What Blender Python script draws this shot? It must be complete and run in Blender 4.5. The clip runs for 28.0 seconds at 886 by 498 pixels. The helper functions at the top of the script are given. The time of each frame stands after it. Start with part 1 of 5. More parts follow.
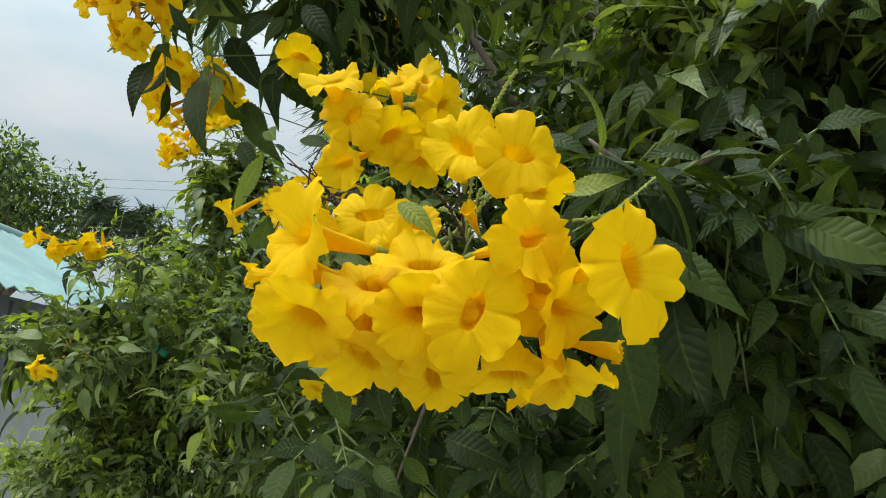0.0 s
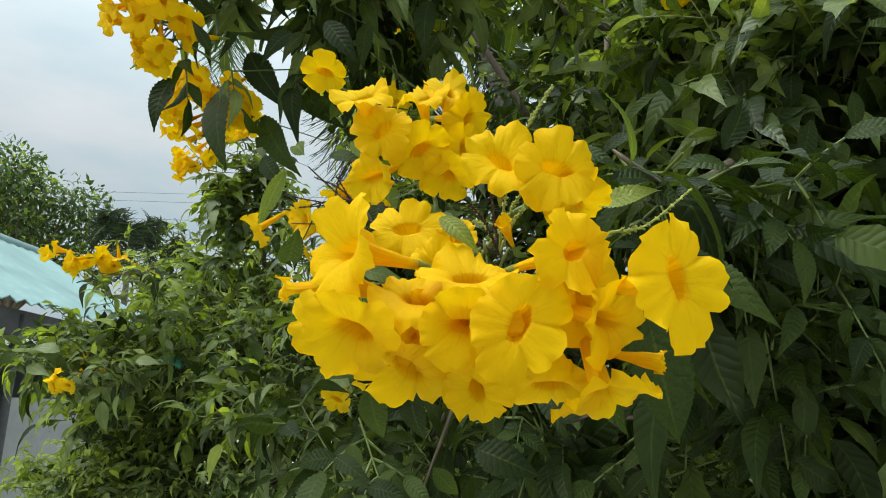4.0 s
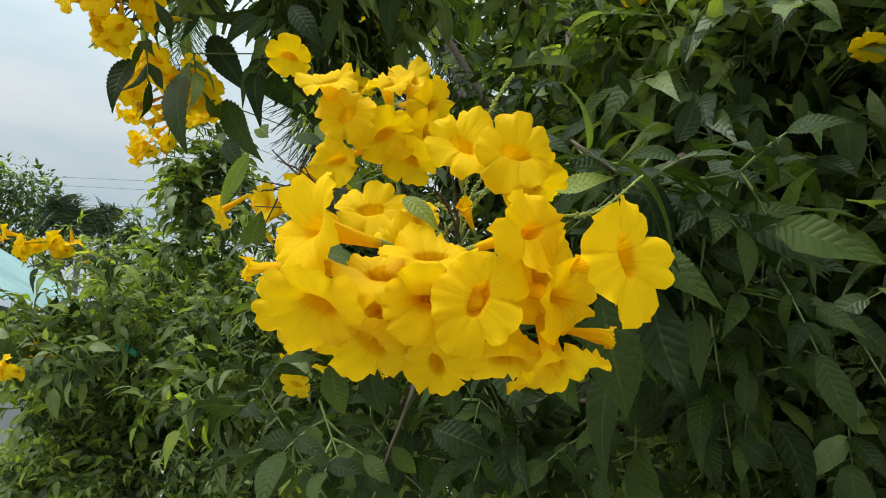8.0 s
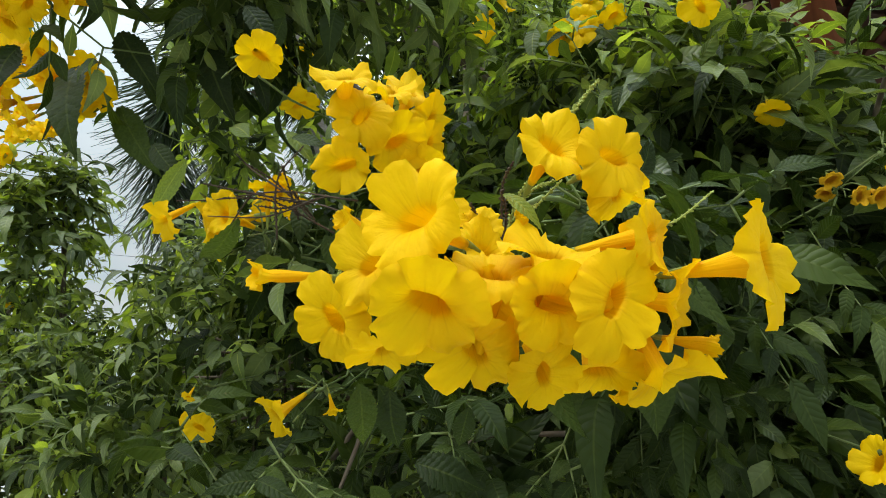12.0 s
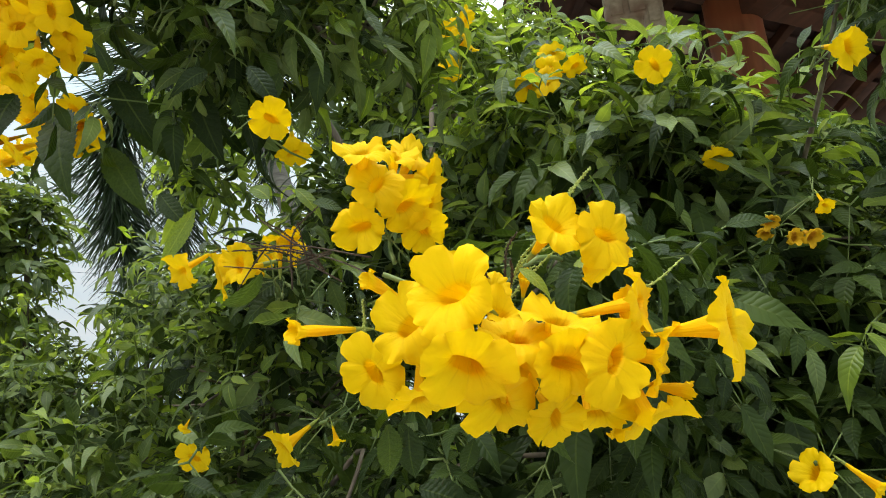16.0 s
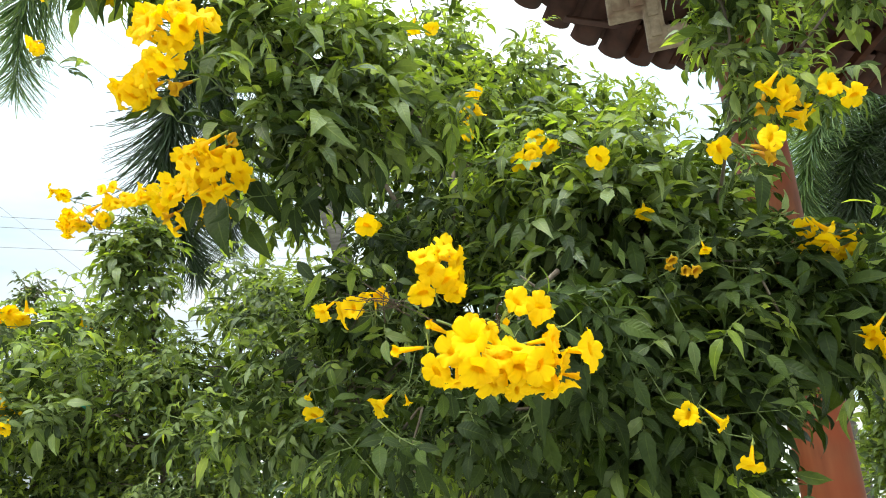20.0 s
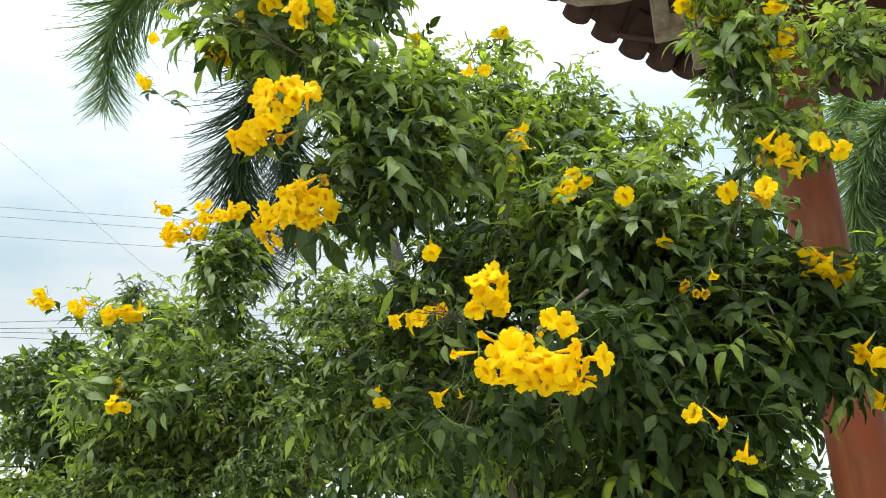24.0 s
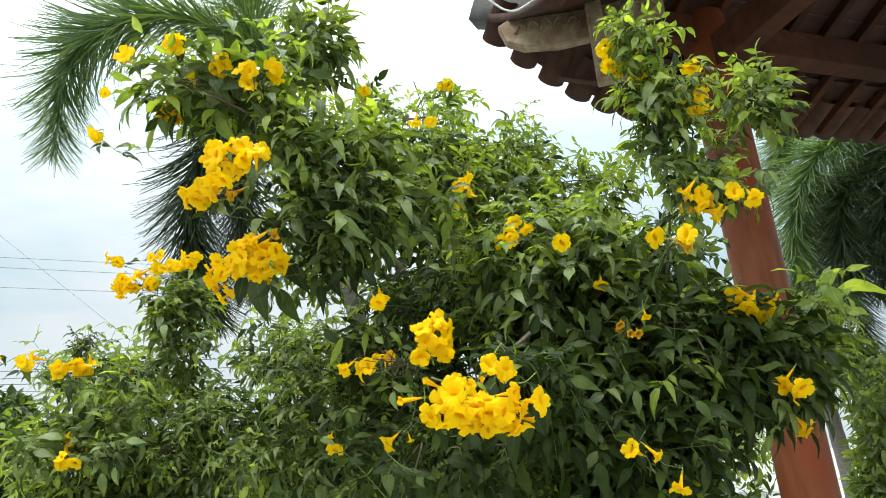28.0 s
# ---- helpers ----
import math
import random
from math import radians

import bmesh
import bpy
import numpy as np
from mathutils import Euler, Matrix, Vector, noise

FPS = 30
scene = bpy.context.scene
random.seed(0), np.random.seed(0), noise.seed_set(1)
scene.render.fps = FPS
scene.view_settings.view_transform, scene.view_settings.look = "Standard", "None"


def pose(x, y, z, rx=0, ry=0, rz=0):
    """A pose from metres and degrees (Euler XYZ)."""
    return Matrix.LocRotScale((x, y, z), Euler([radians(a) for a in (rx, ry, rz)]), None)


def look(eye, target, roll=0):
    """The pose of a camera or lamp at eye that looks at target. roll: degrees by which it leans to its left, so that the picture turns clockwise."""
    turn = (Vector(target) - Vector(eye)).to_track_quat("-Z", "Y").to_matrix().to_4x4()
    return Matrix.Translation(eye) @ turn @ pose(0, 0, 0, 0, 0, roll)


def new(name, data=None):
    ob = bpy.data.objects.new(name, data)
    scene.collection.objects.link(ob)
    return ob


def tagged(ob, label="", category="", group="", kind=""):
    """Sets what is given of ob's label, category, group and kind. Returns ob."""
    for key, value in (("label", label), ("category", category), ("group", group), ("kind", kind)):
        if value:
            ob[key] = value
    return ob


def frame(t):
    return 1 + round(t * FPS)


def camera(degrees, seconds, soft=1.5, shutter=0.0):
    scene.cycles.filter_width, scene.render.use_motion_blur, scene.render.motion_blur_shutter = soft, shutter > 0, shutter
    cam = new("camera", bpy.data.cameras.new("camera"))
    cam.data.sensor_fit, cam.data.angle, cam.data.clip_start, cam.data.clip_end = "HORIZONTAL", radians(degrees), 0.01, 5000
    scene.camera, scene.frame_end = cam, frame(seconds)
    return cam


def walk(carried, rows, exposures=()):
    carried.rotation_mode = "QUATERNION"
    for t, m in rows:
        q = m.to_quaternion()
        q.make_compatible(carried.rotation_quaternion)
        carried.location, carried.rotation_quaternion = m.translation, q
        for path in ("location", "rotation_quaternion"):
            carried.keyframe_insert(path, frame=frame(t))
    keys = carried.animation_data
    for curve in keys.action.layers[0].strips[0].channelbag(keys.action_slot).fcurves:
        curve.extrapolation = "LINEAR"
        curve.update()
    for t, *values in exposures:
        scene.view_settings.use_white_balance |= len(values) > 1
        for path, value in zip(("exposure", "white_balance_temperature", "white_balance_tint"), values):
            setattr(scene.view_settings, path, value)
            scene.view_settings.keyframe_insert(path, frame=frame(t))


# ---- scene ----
cam = camera(67.0, 28.0, soft=1.0)
PATH = [
    (0, (0.0472, 0.0419, 1.4585), (-0.0258, 1.9883, 1.9126), 1.26),
    (0.5, (0.0440, 0.0527, 1.4541), (-0.0350, 1.9945, 1.9266), 0.84),
    (1, (0.0376, 0.0512, 1.4623), (-0.0204, 1.9977, 1.9181), 0.81),
    (1.5, (0.0416, 0.0504, 1.4552), (-0.0434, 1.9951, 1.9144), 0.72),
    (2, (0.0392, 0.0416, 1.4633), (-0.0548, 1.9861, 1.9216), 0.39),
    (2.5, (0.0408, 0.0421, 1.4601), (-0.0532, 1.9864, 1.9192), 0.39),
    (3, (0.0448, 0.0386, 1.4572), (-0.0682, 1.9762, 1.9395), 0.53),
    (3.5, (0.0368, 0.0364, 1.4598), (-0.0612, 1.9753, 1.9408), 0.58),
    (5.5, (0.0240, 0.0325, 1.4530), (-0.0520, 1.9741, 1.9268), 1.05),
    (6, (0.0168, 0.0347, 1.4512), (-0.0332, 1.9752, 1.9328), 1.24),
    (6.5, (0.0024, 0.0380, 1.4516), (0.0064, 1.9775, 1.9396), 0.81),
    (7, (0.0000, 0.0336, 1.4481), (0.0620, 1.9700, 1.9444), 0.10),
    (7.5, (0.0112, 0.0283, 1.4518), (0.0732, 1.9692, 1.9307), 0.20),
    (8, (0.0296, 0.0249, 1.4498), (0.0566, 1.9713, 1.9088), 0.79),
    (8.5, (0.0160, 0.0455, 1.4388), (0.0930, 1.9809, 1.9371), 1.45),
    (9, (-0.0240, 0.0625, 1.4475), (0.1821, 1.9777, 1.9854), 0.19),
    (9.5, (-0.0376, 0.0714, 1.4401), (0.2524, 1.9648, 2.0153), -0.22),
    (10, (-0.0592, 0.0765, 1.4428), (0.2949, 1.9549, 2.0309), 0.31),
    (10.5, (-0.0688, 0.0805, 1.4351), (0.3382, 1.9413, 2.0449), 0.70),
    (11, (-0.0784, 0.0784, 1.4385), (0.3634, 1.9269, 2.0614), 0.42),
    (11.5, (-0.0944, 0.0746, 1.4405), (0.4085, 1.9120, 2.0497), -0.18),
    (12, (-0.0960, 0.0763, 1.4331), (0.4289, 1.9090, 2.0377), -1.00),
    (12.5, (-0.0992, 0.0752, 1.4389), (0.4499, 1.9060, 2.0278), -1.33),
    (13, (-0.1048, 0.0713, 1.4393), (0.4693, 1.8920, 2.0354), -2.04),
    (13.5, (-0.1112, 0.0664, 1.4390), (0.4749, 1.8808, 2.0428), -2.00),
    (15.5, (-0.1536, 0.0686, 1.4444), (0.5374, 1.8454, 2.0489), -3.34),
    (16, (-0.1584, 0.0212, 1.4454), (0.5144, 1.7963, 2.0750), -2.98),
    (16.5, (-0.1696, -0.0571, 1.4423), (0.4475, 1.7479, 2.0431), -2.59),
    (17, (-0.1976, -0.1479, 1.4358), (0.3944, 1.6756, 2.0053), -2.70),
    (17.5, (-0.2176, -0.2196, 1.4272), (0.3815, 1.6073, 1.9784), -3.09),
    (18, (-0.2320, -0.2747, 1.4306), (0.3219, 1.5637, 1.9904), -3.14),
    (18.5, (-0.2440, -0.3104, 1.4360), (0.3079, 1.5340, 1.9780), -3.45),
    (19, (-0.2624, -0.3295, 1.4380), (0.2706, 1.5212, 1.9775), -3.92),
    (19.5, (-0.2936, -0.3821, 1.4347), (0.2893, 1.4524, 1.9777), -3.75),
    (20, (-0.3296, -0.4487, 1.4207), (0.2903, 1.3759, 1.9558), -4.13),
    (20.5, (-0.3624, -0.5289, 1.4083), (0.2404, 1.2962, 1.9612), -3.38),
    (21, (-0.3832, -0.5964, 1.4009), (0.2037, 1.2236, 1.9867), -3.41),
    (21.5, (-0.4032, -0.6331, 1.3959), (0.1977, 1.1781, 1.9947), -2.75),
    (23.5, (-0.4128, -0.6946, 1.3927), (0.1564, 1.1274, 1.9898), -2.96),
    (24, (-0.4208, -0.7097, 1.3943), (0.0654, 1.1529, 1.9368), -1.87),
    (24.5, (-0.4232, -0.7410, 1.3952), (0.0847, 1.1096, 1.9586), -2.79),
    (25, (-0.4256, -0.7583, 1.3986), (0.1325, 1.0596, 2.0181), -3.58),
    (25.5, (-0.4256, -0.7637, 1.4008), (0.1624, 1.0472, 2.0128), -3.08),
    (26, (-0.4232, -0.7705, 1.3975), (0.1778, 1.0356, 2.0111), -3.44),
    (26.5, (-0.4216, -0.7718, 1.4008), (0.1704, 1.0357, 2.0192), -3.46),
    (27, (-0.4176, -0.7714, 1.3967), (0.1893, 1.0332, 2.0093), -3.82),
    (27.5, (-0.4088, -0.7776, 1.3990), (0.2064, 1.0178, 2.0301), -4.27),
    (28, (-0.4112, -0.7912, 1.3996), (0.1878, 1.0066, 2.0393), -4.32),
]
walk(cam, [(t, look(eye, target, roll)) for t, eye, target, roll in PATH],
     [(0, -0.68), (8, -0.68), (13.5, -0.56), (16, -0.36), (18, 0.08), (20, 0.12), (23, -0.16), (28, -0.18)])

# ---- world, sun, exposure ----
world = bpy.data.worlds.new("world")
scene.world = world
world.use_nodes = True
wn, wl = world.node_tree.nodes, world.node_tree.links
wn.clear()
w_out = wn.new("ShaderNodeOutputWorld")
w_bg = wn.new("ShaderNodeBackground")
w_sky = wn.new("ShaderNodeTexSky")
w_sky.sky_type, w_sky.sun_disc = "NISHITA", False
SUN_ELEV, SUN_ROT = radians(58), radians(239)
w_sky.sun_elevation, w_sky.sun_rotation = SUN_ELEV, SUN_ROT
w_co = wn.new("ShaderNodeTexCoord")
w_map = wn.new("ShaderNodeMapping")
w_map.inputs["Scale"].default_value = (1.0, 1.0, 3.2)
w_noise = wn.new("ShaderNodeTexNoise")
w_noise.inputs["Scale"].default_value = 2.2
w_noise.inputs["Detail"].default_value = 5.0
w_noise.inputs["Roughness"].default_value = 0.55
w_ramp = wn.new("ShaderNodeValToRGB")
w_ramp.color_ramp.elements[0].position, w_ramp.color_ramp.elements[0].color = 0.36, (7.8, 9.9, 10.8, 1)
w_ramp.color_ramp.elements[1].position, w_ramp.color_ramp.elements[1].color = 0.66, (11.6, 12.2, 12.4, 1)
# overcast deck: far brighter overhead than near the horizon
w_sep = wn.new("ShaderNodeSeparateXYZ")
w_hi = wn.new("ShaderNodeMapRange")
w_hi.inputs["From Min"].default_value, w_hi.inputs["From Max"].default_value = 0.0, 1.0
w_hi.inputs["To Min"].default_value, w_hi.inputs["To Max"].default_value = 0.88, 6.2
w_sq = wn.new("ShaderNodeMath")
w_sq.operation, w_sq.inputs[1].default_value = "POWER", 3.0
w_mul = wn.new("ShaderNodeMixRGB")
w_mul.blend_type = "MULTIPLY"
w_mul.inputs["Fac"].default_value = 1.0
w_mix = wn.new("ShaderNodeMixRGB")
w_mix.inputs["Fac"].default_value = 0.88
wl.new(w_co.outputs["Generated"], w_map.inputs["Vector"])
wl.new(w_map.outputs["Vector"], w_noise.inputs["Vector"])
wl.new(w_noise.outputs["Fac"], w_ramp.inputs["Fac"])
wl.new(w_co.outputs["Generated"], w_sep.inputs["Vector"])
wl.new(w_sep.outputs["Z"], w_sq.inputs[0])
wl.new(w_sq.outputs[0], w_hi.inputs["Value"])
wl.new(w_ramp.outputs["Color"], w_mul.inputs["Color1"])
wl.new(w_hi.outputs["Result"], w_mul.inputs["Color2"])
wl.new(w_sky.outputs["Color"], w_mix.inputs["Color1"])
wl.new(w_mul.outputs["Color"], w_mix.inputs["Color2"])
wl.new(w_mix.outputs["Color"], w_bg.inputs["Color"])
w_bg.inputs["Strength"].default_value = 0.10
wl.new(w_bg.outputs["Background"], w_out.inputs["Surface"])

sun_data = bpy.data.lights.new("sun", "SUN")
sun_data.energy, sun_data.angle, sun_data.color = 3.0, radians(30), (1.0, 0.96, 0.88)
sun = new("sun", sun_data)
sun.matrix_world = look((-4.5, -2.2, 9.0), (0, 0.5, 1.6))


# ---- materials ----
def material(name):
    m = bpy.data.materials.new(name)
    m.use_nodes = True
    nt = m.node_tree
    return m, nt.nodes, nt.links, nt.nodes["Principled BSDF"]


def ramp(nodes, stops):
    r = nodes.new("ShaderNodeValToRGB")
    el = r.color_ramp.elements
    while len(el) < len(stops):
        el.new(0.5)
    for e, (p, c) in zip(el, stops):
        e.position, e.color = p, (*c, 1)
    return r


def leaf_material(name, dark, mid, light, rough=0.42, glow=0.35, spec=0.5):
    """Leaf blade: island colour, pale midrib and pressed side veins, some light let through."""
    m, n, l, b = material(name)
    geo = n.new("ShaderNodeNewGeometry")
    obi = n.new("ShaderNodeObjectInfo")
    add = n.new("ShaderNodeMath")
    add.operation = "ADD"
    frac = n.new("ShaderNodeMath")
    frac.operation = "FRACT"
    l.new(geo.outputs["Random Per Island"], add.inputs[0])
    l.new(obi.outputs["Random"], add.inputs[1])
    l.new(add.outputs[0], frac.inputs[0])
    r = ramp(n, [(0.0, dark), (0.55, mid), (1.0, light)])
    l.new(frac.outputs[0], r.inputs["Fac"])
    uv = n.new("ShaderNodeUVMap")
    uv.uv_map = "leaf"
    sep = n.new("ShaderNodeSeparateXYZ")
    l.new(uv.outputs["UV"], sep.inputs["Vector"])
    side = n.new("ShaderNodeMath")
    side.operation = "ABSOLUTE"
    l.new(sep.outputs["X"], side.inputs[0])
    slant = n.new("ShaderNodeMath")
    slant.operation, slant.inputs[1].default_value = "MULTIPLY_ADD", -0.16
    l.new(side.outputs[0], slant.inputs[0])
    l.new(sep.outputs["Y"], slant.inputs[2])
    freq = n.new("ShaderNodeMath")
    freq.operation, freq.inputs[1].default_value = "MULTIPLY", 31.0
    l.new(slant.outputs[0], freq.inputs[0])
    wave = n.new("ShaderNodeMath")
    wave.operation = "SINE"
    l.new(freq.outputs[0], wave.inputs[0])
    absw = n.new("ShaderNodeMath")
    absw.operation = "ABSOLUTE"
    l.new(wave.outputs[0], absw.inputs[0])
    rib = n.new("ShaderNodeMapRange")
    rib.inputs["From Min"].default_value, rib.inputs["From Max"].default_value = 0.03, 0.09
    rib.inputs["To Min"].default_value, rib.inputs["To Max"].default_value = 0.34, 0.0
    l.new(side.outputs[0], rib.inputs["Value"])
    vein = n.new("ShaderNodeMapRange")
    vein.inputs["From Min"].default_value, vein.inputs["From Max"].default_value = 0.0, 0.28
    vein.inputs["To Min"].default_value, vein.inputs["To Max"].default_value = 0.07, 0.0
    l.new(absw.outputs[0], vein.inputs["Value"])
    both = n.new("ShaderNodeMath")
    both.operation = "MAXIMUM"
    l.new(rib.outputs["Result"], both.inputs[0])
    l.new(vein.outputs["Result"], both.inputs[1])
    pale = n.new("ShaderNodeMixRGB")
    pale.inputs["Color2"].default_value = (light[0] * 1.5 + 0.02, light[1] * 1.35 + 0.02, light[2] * 1.3 + 0.01, 1)
    l.new(both.outputs[0], pale.inputs["Fac"])
    l.new(r.outputs["Color"], pale.inputs["Color1"])
    tc = n.new("ShaderNodeTexCoord")
    spots = n.new("ShaderNodeTexNoise")
    spots.inputs["Scale"].default_value, spots.inputs["Detail"].default_value = 38.0, 4.0
    l.new(tc.outputs["Object"], spots.inputs["Vector"])
    sr = ramp(n, [(0.3, (0.72, 0.74, 0.66)), (0.6, (1.08, 1.04, 1.0))])
    l.new(spots.outputs["Fac"], sr.inputs["Fac"])
    mul = n.new("ShaderNodeMixRGB")
    mul.blend_type, mul.inputs["Fac"].default_value = "MULTIPLY", 1.0
    l.new(pale.outputs["Color"], mul.inputs["Color1"])
    l.new(sr.outputs["Color"], mul.inputs["Color2"])
    l.new(mul.outputs["Color"], b.inputs["Base Color"])
    b.inputs["Roughness"].default_value = rough
    b.inputs["Specular IOR Level"].default_value = spec
    bump = n.new("ShaderNodeBump")
    bump.inputs["Strength"].default_value, bump.inputs["Distance"].default_value = 0.45, 0.0014
    l.new(absw.outputs[0], bump.inputs["Height"])
    crease = n.new("ShaderNodeBump")
    crease.inputs["Strength"].default_value, crease.inputs["Distance"].default_value = 0.3, 0.0014
    l.new(spots.outputs["Fac"], crease.inputs["Height"])
    l.new(bump.outputs["Normal"], crease.inputs["Normal"])
    l.new(crease.outputs["Normal"], b.inputs["Normal"])
    tr = n.new("ShaderNodeBsdfTranslucent")
    tint = n.new("ShaderNodeMixRGB")
    tint.blend_type, tint.inputs["Fac"].default_value = "MULTIPLY", 1.0
    tint.inputs["Color2"].default_value = (2.0, 1.9, 0.6, 1)
    l.new(mul.outputs["Color"], tint.inputs["Color1"])
    l.new(tint.outputs["Color"], tr.inputs["Color"])
    mx = n.new("ShaderNodeMixShader")
    mx.inputs["Fac"].default_value = glow
    l.new(b.outputs["BSDF"], mx.inputs[1])
    l.new(tr.outputs["BSDF"], mx.inputs[2])
    l.new(mx.outputs["Shader"], n["Material Output"].inputs["Surface"])
    return m


def petal_material(name, base, deep):
    """Soft crinkled petal: deeper in the throat, with faint nectar lines, and lets light through."""
    m, n, l, b = material(name)
    uv = n.new("ShaderNodeUVMap")
    uv.uv_map = "petal"
    sep = n.new("ShaderNodeSeparateXYZ")
    l.new(uv.outputs["UV"], sep.inputs["Vector"])
    r = ramp(n, [(0.0, (0.34, 0.30, 0.03)), (0.12, base), (0.40, deep), (0.52, deep), (0.62, base), (1.0, base)])
    l.new(sep.outputs["Y"], r.inputs["Fac"])
    obi = n.new("ShaderNodeObjectInfo")
    hs = n.new("ShaderNodeHueSaturation")
    vr = n.new("ShaderNodeMapRange")
    vr.inputs["To Min"].default_value, vr.inputs["To Max"].default_value = 0.95, 1.05
    l.new(obi.outputs["Random"], vr.inputs["Value"])
    l.new(vr.outputs["Result"], hs.inputs["Value"])
    # nectar lines: thin radial marks in the throat
    fr = n.new("ShaderNodeMath")
    fr.operation, fr.inputs[1].default_value = "MULTIPLY", 62.8318
    l.new(sep.outputs["X"], fr.inputs[0])
    co = n.new("ShaderNodeMath")
    co.operation = "COSINE"
    l.new(fr.outputs[0], co.inputs[0])
    thin = n.new("ShaderNodeMapRange")
    thin.inputs["From Min"].default_value, thin.inputs["From Max"].default_value = 0.86, 1.0
    l.new(co.outputs[0], thin.inputs["Value"])
    band = ramp(n, [(0.42, (0, 0, 0)), (0.52, (1, 1, 1)), (0.64, (0.7, 0.7, 0.7)), (0.78, (0, 0, 0))])
    l.new(sep.outputs["Y"], band.inputs["Fac"])
    lm = n.new("ShaderNodeMath")
    lm.operation = "MULTIPLY"
    l.new(thin.outputs["Result"], lm.inputs[0])
    l.new(band.outputs["Color"], lm.inputs[1])
    ls = n.new("ShaderNodeMath")
    ls.operation, ls.inputs[1].default_value = "MULTIPLY", 0.17
    l.new(lm.outputs[0], ls.inputs[0])
    lines = n.new("ShaderNodeMixRGB")
    lines.inputs["Color2"].default_value = (0.45, 0.14, 0.01, 1)
    l.new(ls.outputs[0], lines.inputs["Fac"])
    l.new(r.outputs["Color"], lines.inputs["Color1"])
    l.new(lines.outputs["Color"], hs.inputs["Color"])
    l.new(hs.outputs["Color"], b.inputs["Base Color"])
    b.inputs["Roughness"].default_value = 0.6
    b.inputs["Specular IOR Level"].default_value = 0.12
    tc = n.new("ShaderNodeTexCoord")
    nz = n.new("ShaderNodeTexNoise")
    nz.inputs["Scale"].default_value, nz.inputs["Detail"].default_value = 130.0, 5.0
    l.new(tc.outputs["Object"], nz.inputs["Vector"])
    bump = n.new("ShaderNodeBump")
    bump.inputs["Strength"].default_value, bump.inputs["Distance"].default_value = 0.5, 0.0012
    l.new(nz.outputs["Fac"], bump.inputs["Height"])
    folds = n.new("ShaderNodeMapping")
    folds.inputs["Scale"].default_value = (13.0, 1.6, 1.0)
    l.new(uv.outputs["UV"], folds.inputs["Vector"])
    fold = n.new("ShaderNodeTexNoise")
    fold.inputs["Scale"].default_value, fold.inputs["Detail"].default_value = 1.0, 3.0
    l.new(folds.outputs["Vector"], fold.inputs["Vector"])
    crease = n.new("ShaderNodeBump")
    crease.inputs["Strength"].default_value, crease.inputs["Distance"].default_value = 0.38, 0.0060
    l.new(fold.outputs["Fac"], crease.inputs["Height"])
    l.new(bump.outputs["Normal"], crease.inputs["Normal"])
    l.new(crease.outputs["Normal"], b.inputs["Normal"])
    tr = n.new("ShaderNodeBsdfTranslucent")
    l.new(crease.outputs["Normal"], tr.inputs["Normal"])
    l.new(hs.outputs["Color"], tr.inputs["Color"])
    mx = n.new("ShaderNodeMixShader")
    mx.inputs["Fac"].default_value = 0.40
    l.new(b.outputs["BSDF"], mx.inputs[1])
    l.new(tr.outputs["BSDF"], mx.inputs[2])
    l.new(mx.outputs["Shader"], n["Material Output"].inputs["Surface"])
    return m


def rough_material(name, c1, c2, scale, rough=0.8, bump=0.4, dist=0.004, stretch=(1, 1, 1), detail=6.0, metal=0.0, c3=None, scale3=1.3):
    """Two-scale mottled surface with fine relief."""
    m, n, l, b = material(name)
    tc = n.new("ShaderNodeTexCoord")
    mp = n.new("ShaderNodeMapping")
    mp.inputs["Scale"].default_value = stretch
    l.new(tc.outputs["Object"], mp.inputs["Vector"])
    nz = n.new("ShaderNodeTexNoise")
    nz.inputs["Scale"].default_value, nz.inputs["Detail"].default_value = scale, detail
    l.new(mp.outputs["Vector"], nz.inputs["Vector"])
    r = ramp(n, [(0.32, c1), (0.68, c2)])
    l.new(nz.outputs["Fac"], r.inputs["Fac"])
    big = n.new("ShaderNodeTexNoise")
    big.inputs["Scale"].default_value, big.inputs["Detail"].default_value = scale3, 3.0
    l.new(tc.outputs["Object"], big.inputs["Vector"])
    br = ramp(n, [(0.45, (0, 0, 0)), (0.7, (1, 1, 1))])
    l.new(big.outputs["Fac"], br.inputs["Fac"])
    mix = n.new("ShaderNodeMixRGB")
    mix.inputs["Color2"].default_value = (*(c3 or tuple(0.6 * v for v in c1)), 1)
    l.new(br.outputs["Color"], mix.inputs["Fac"])
    l.new(r.outputs["Color"], mix.inputs["Color1"])
    l.new(mix.outputs["Color"], b.inputs["Base Color"])
    b.inputs["Roughness"].default_value, b.inputs["Metallic"].default_value = rough, metal
    bp = n.new("ShaderNodeBump")
    bp.inputs["Strength"].default_value, bp.inputs["Distance"].default_value = bump, dist
    l.new(nz.outputs["Fac"], bp.inputs["Height"])
    l.new(bp.outputs["Normal"], b.inputs["Normal"])
    return m


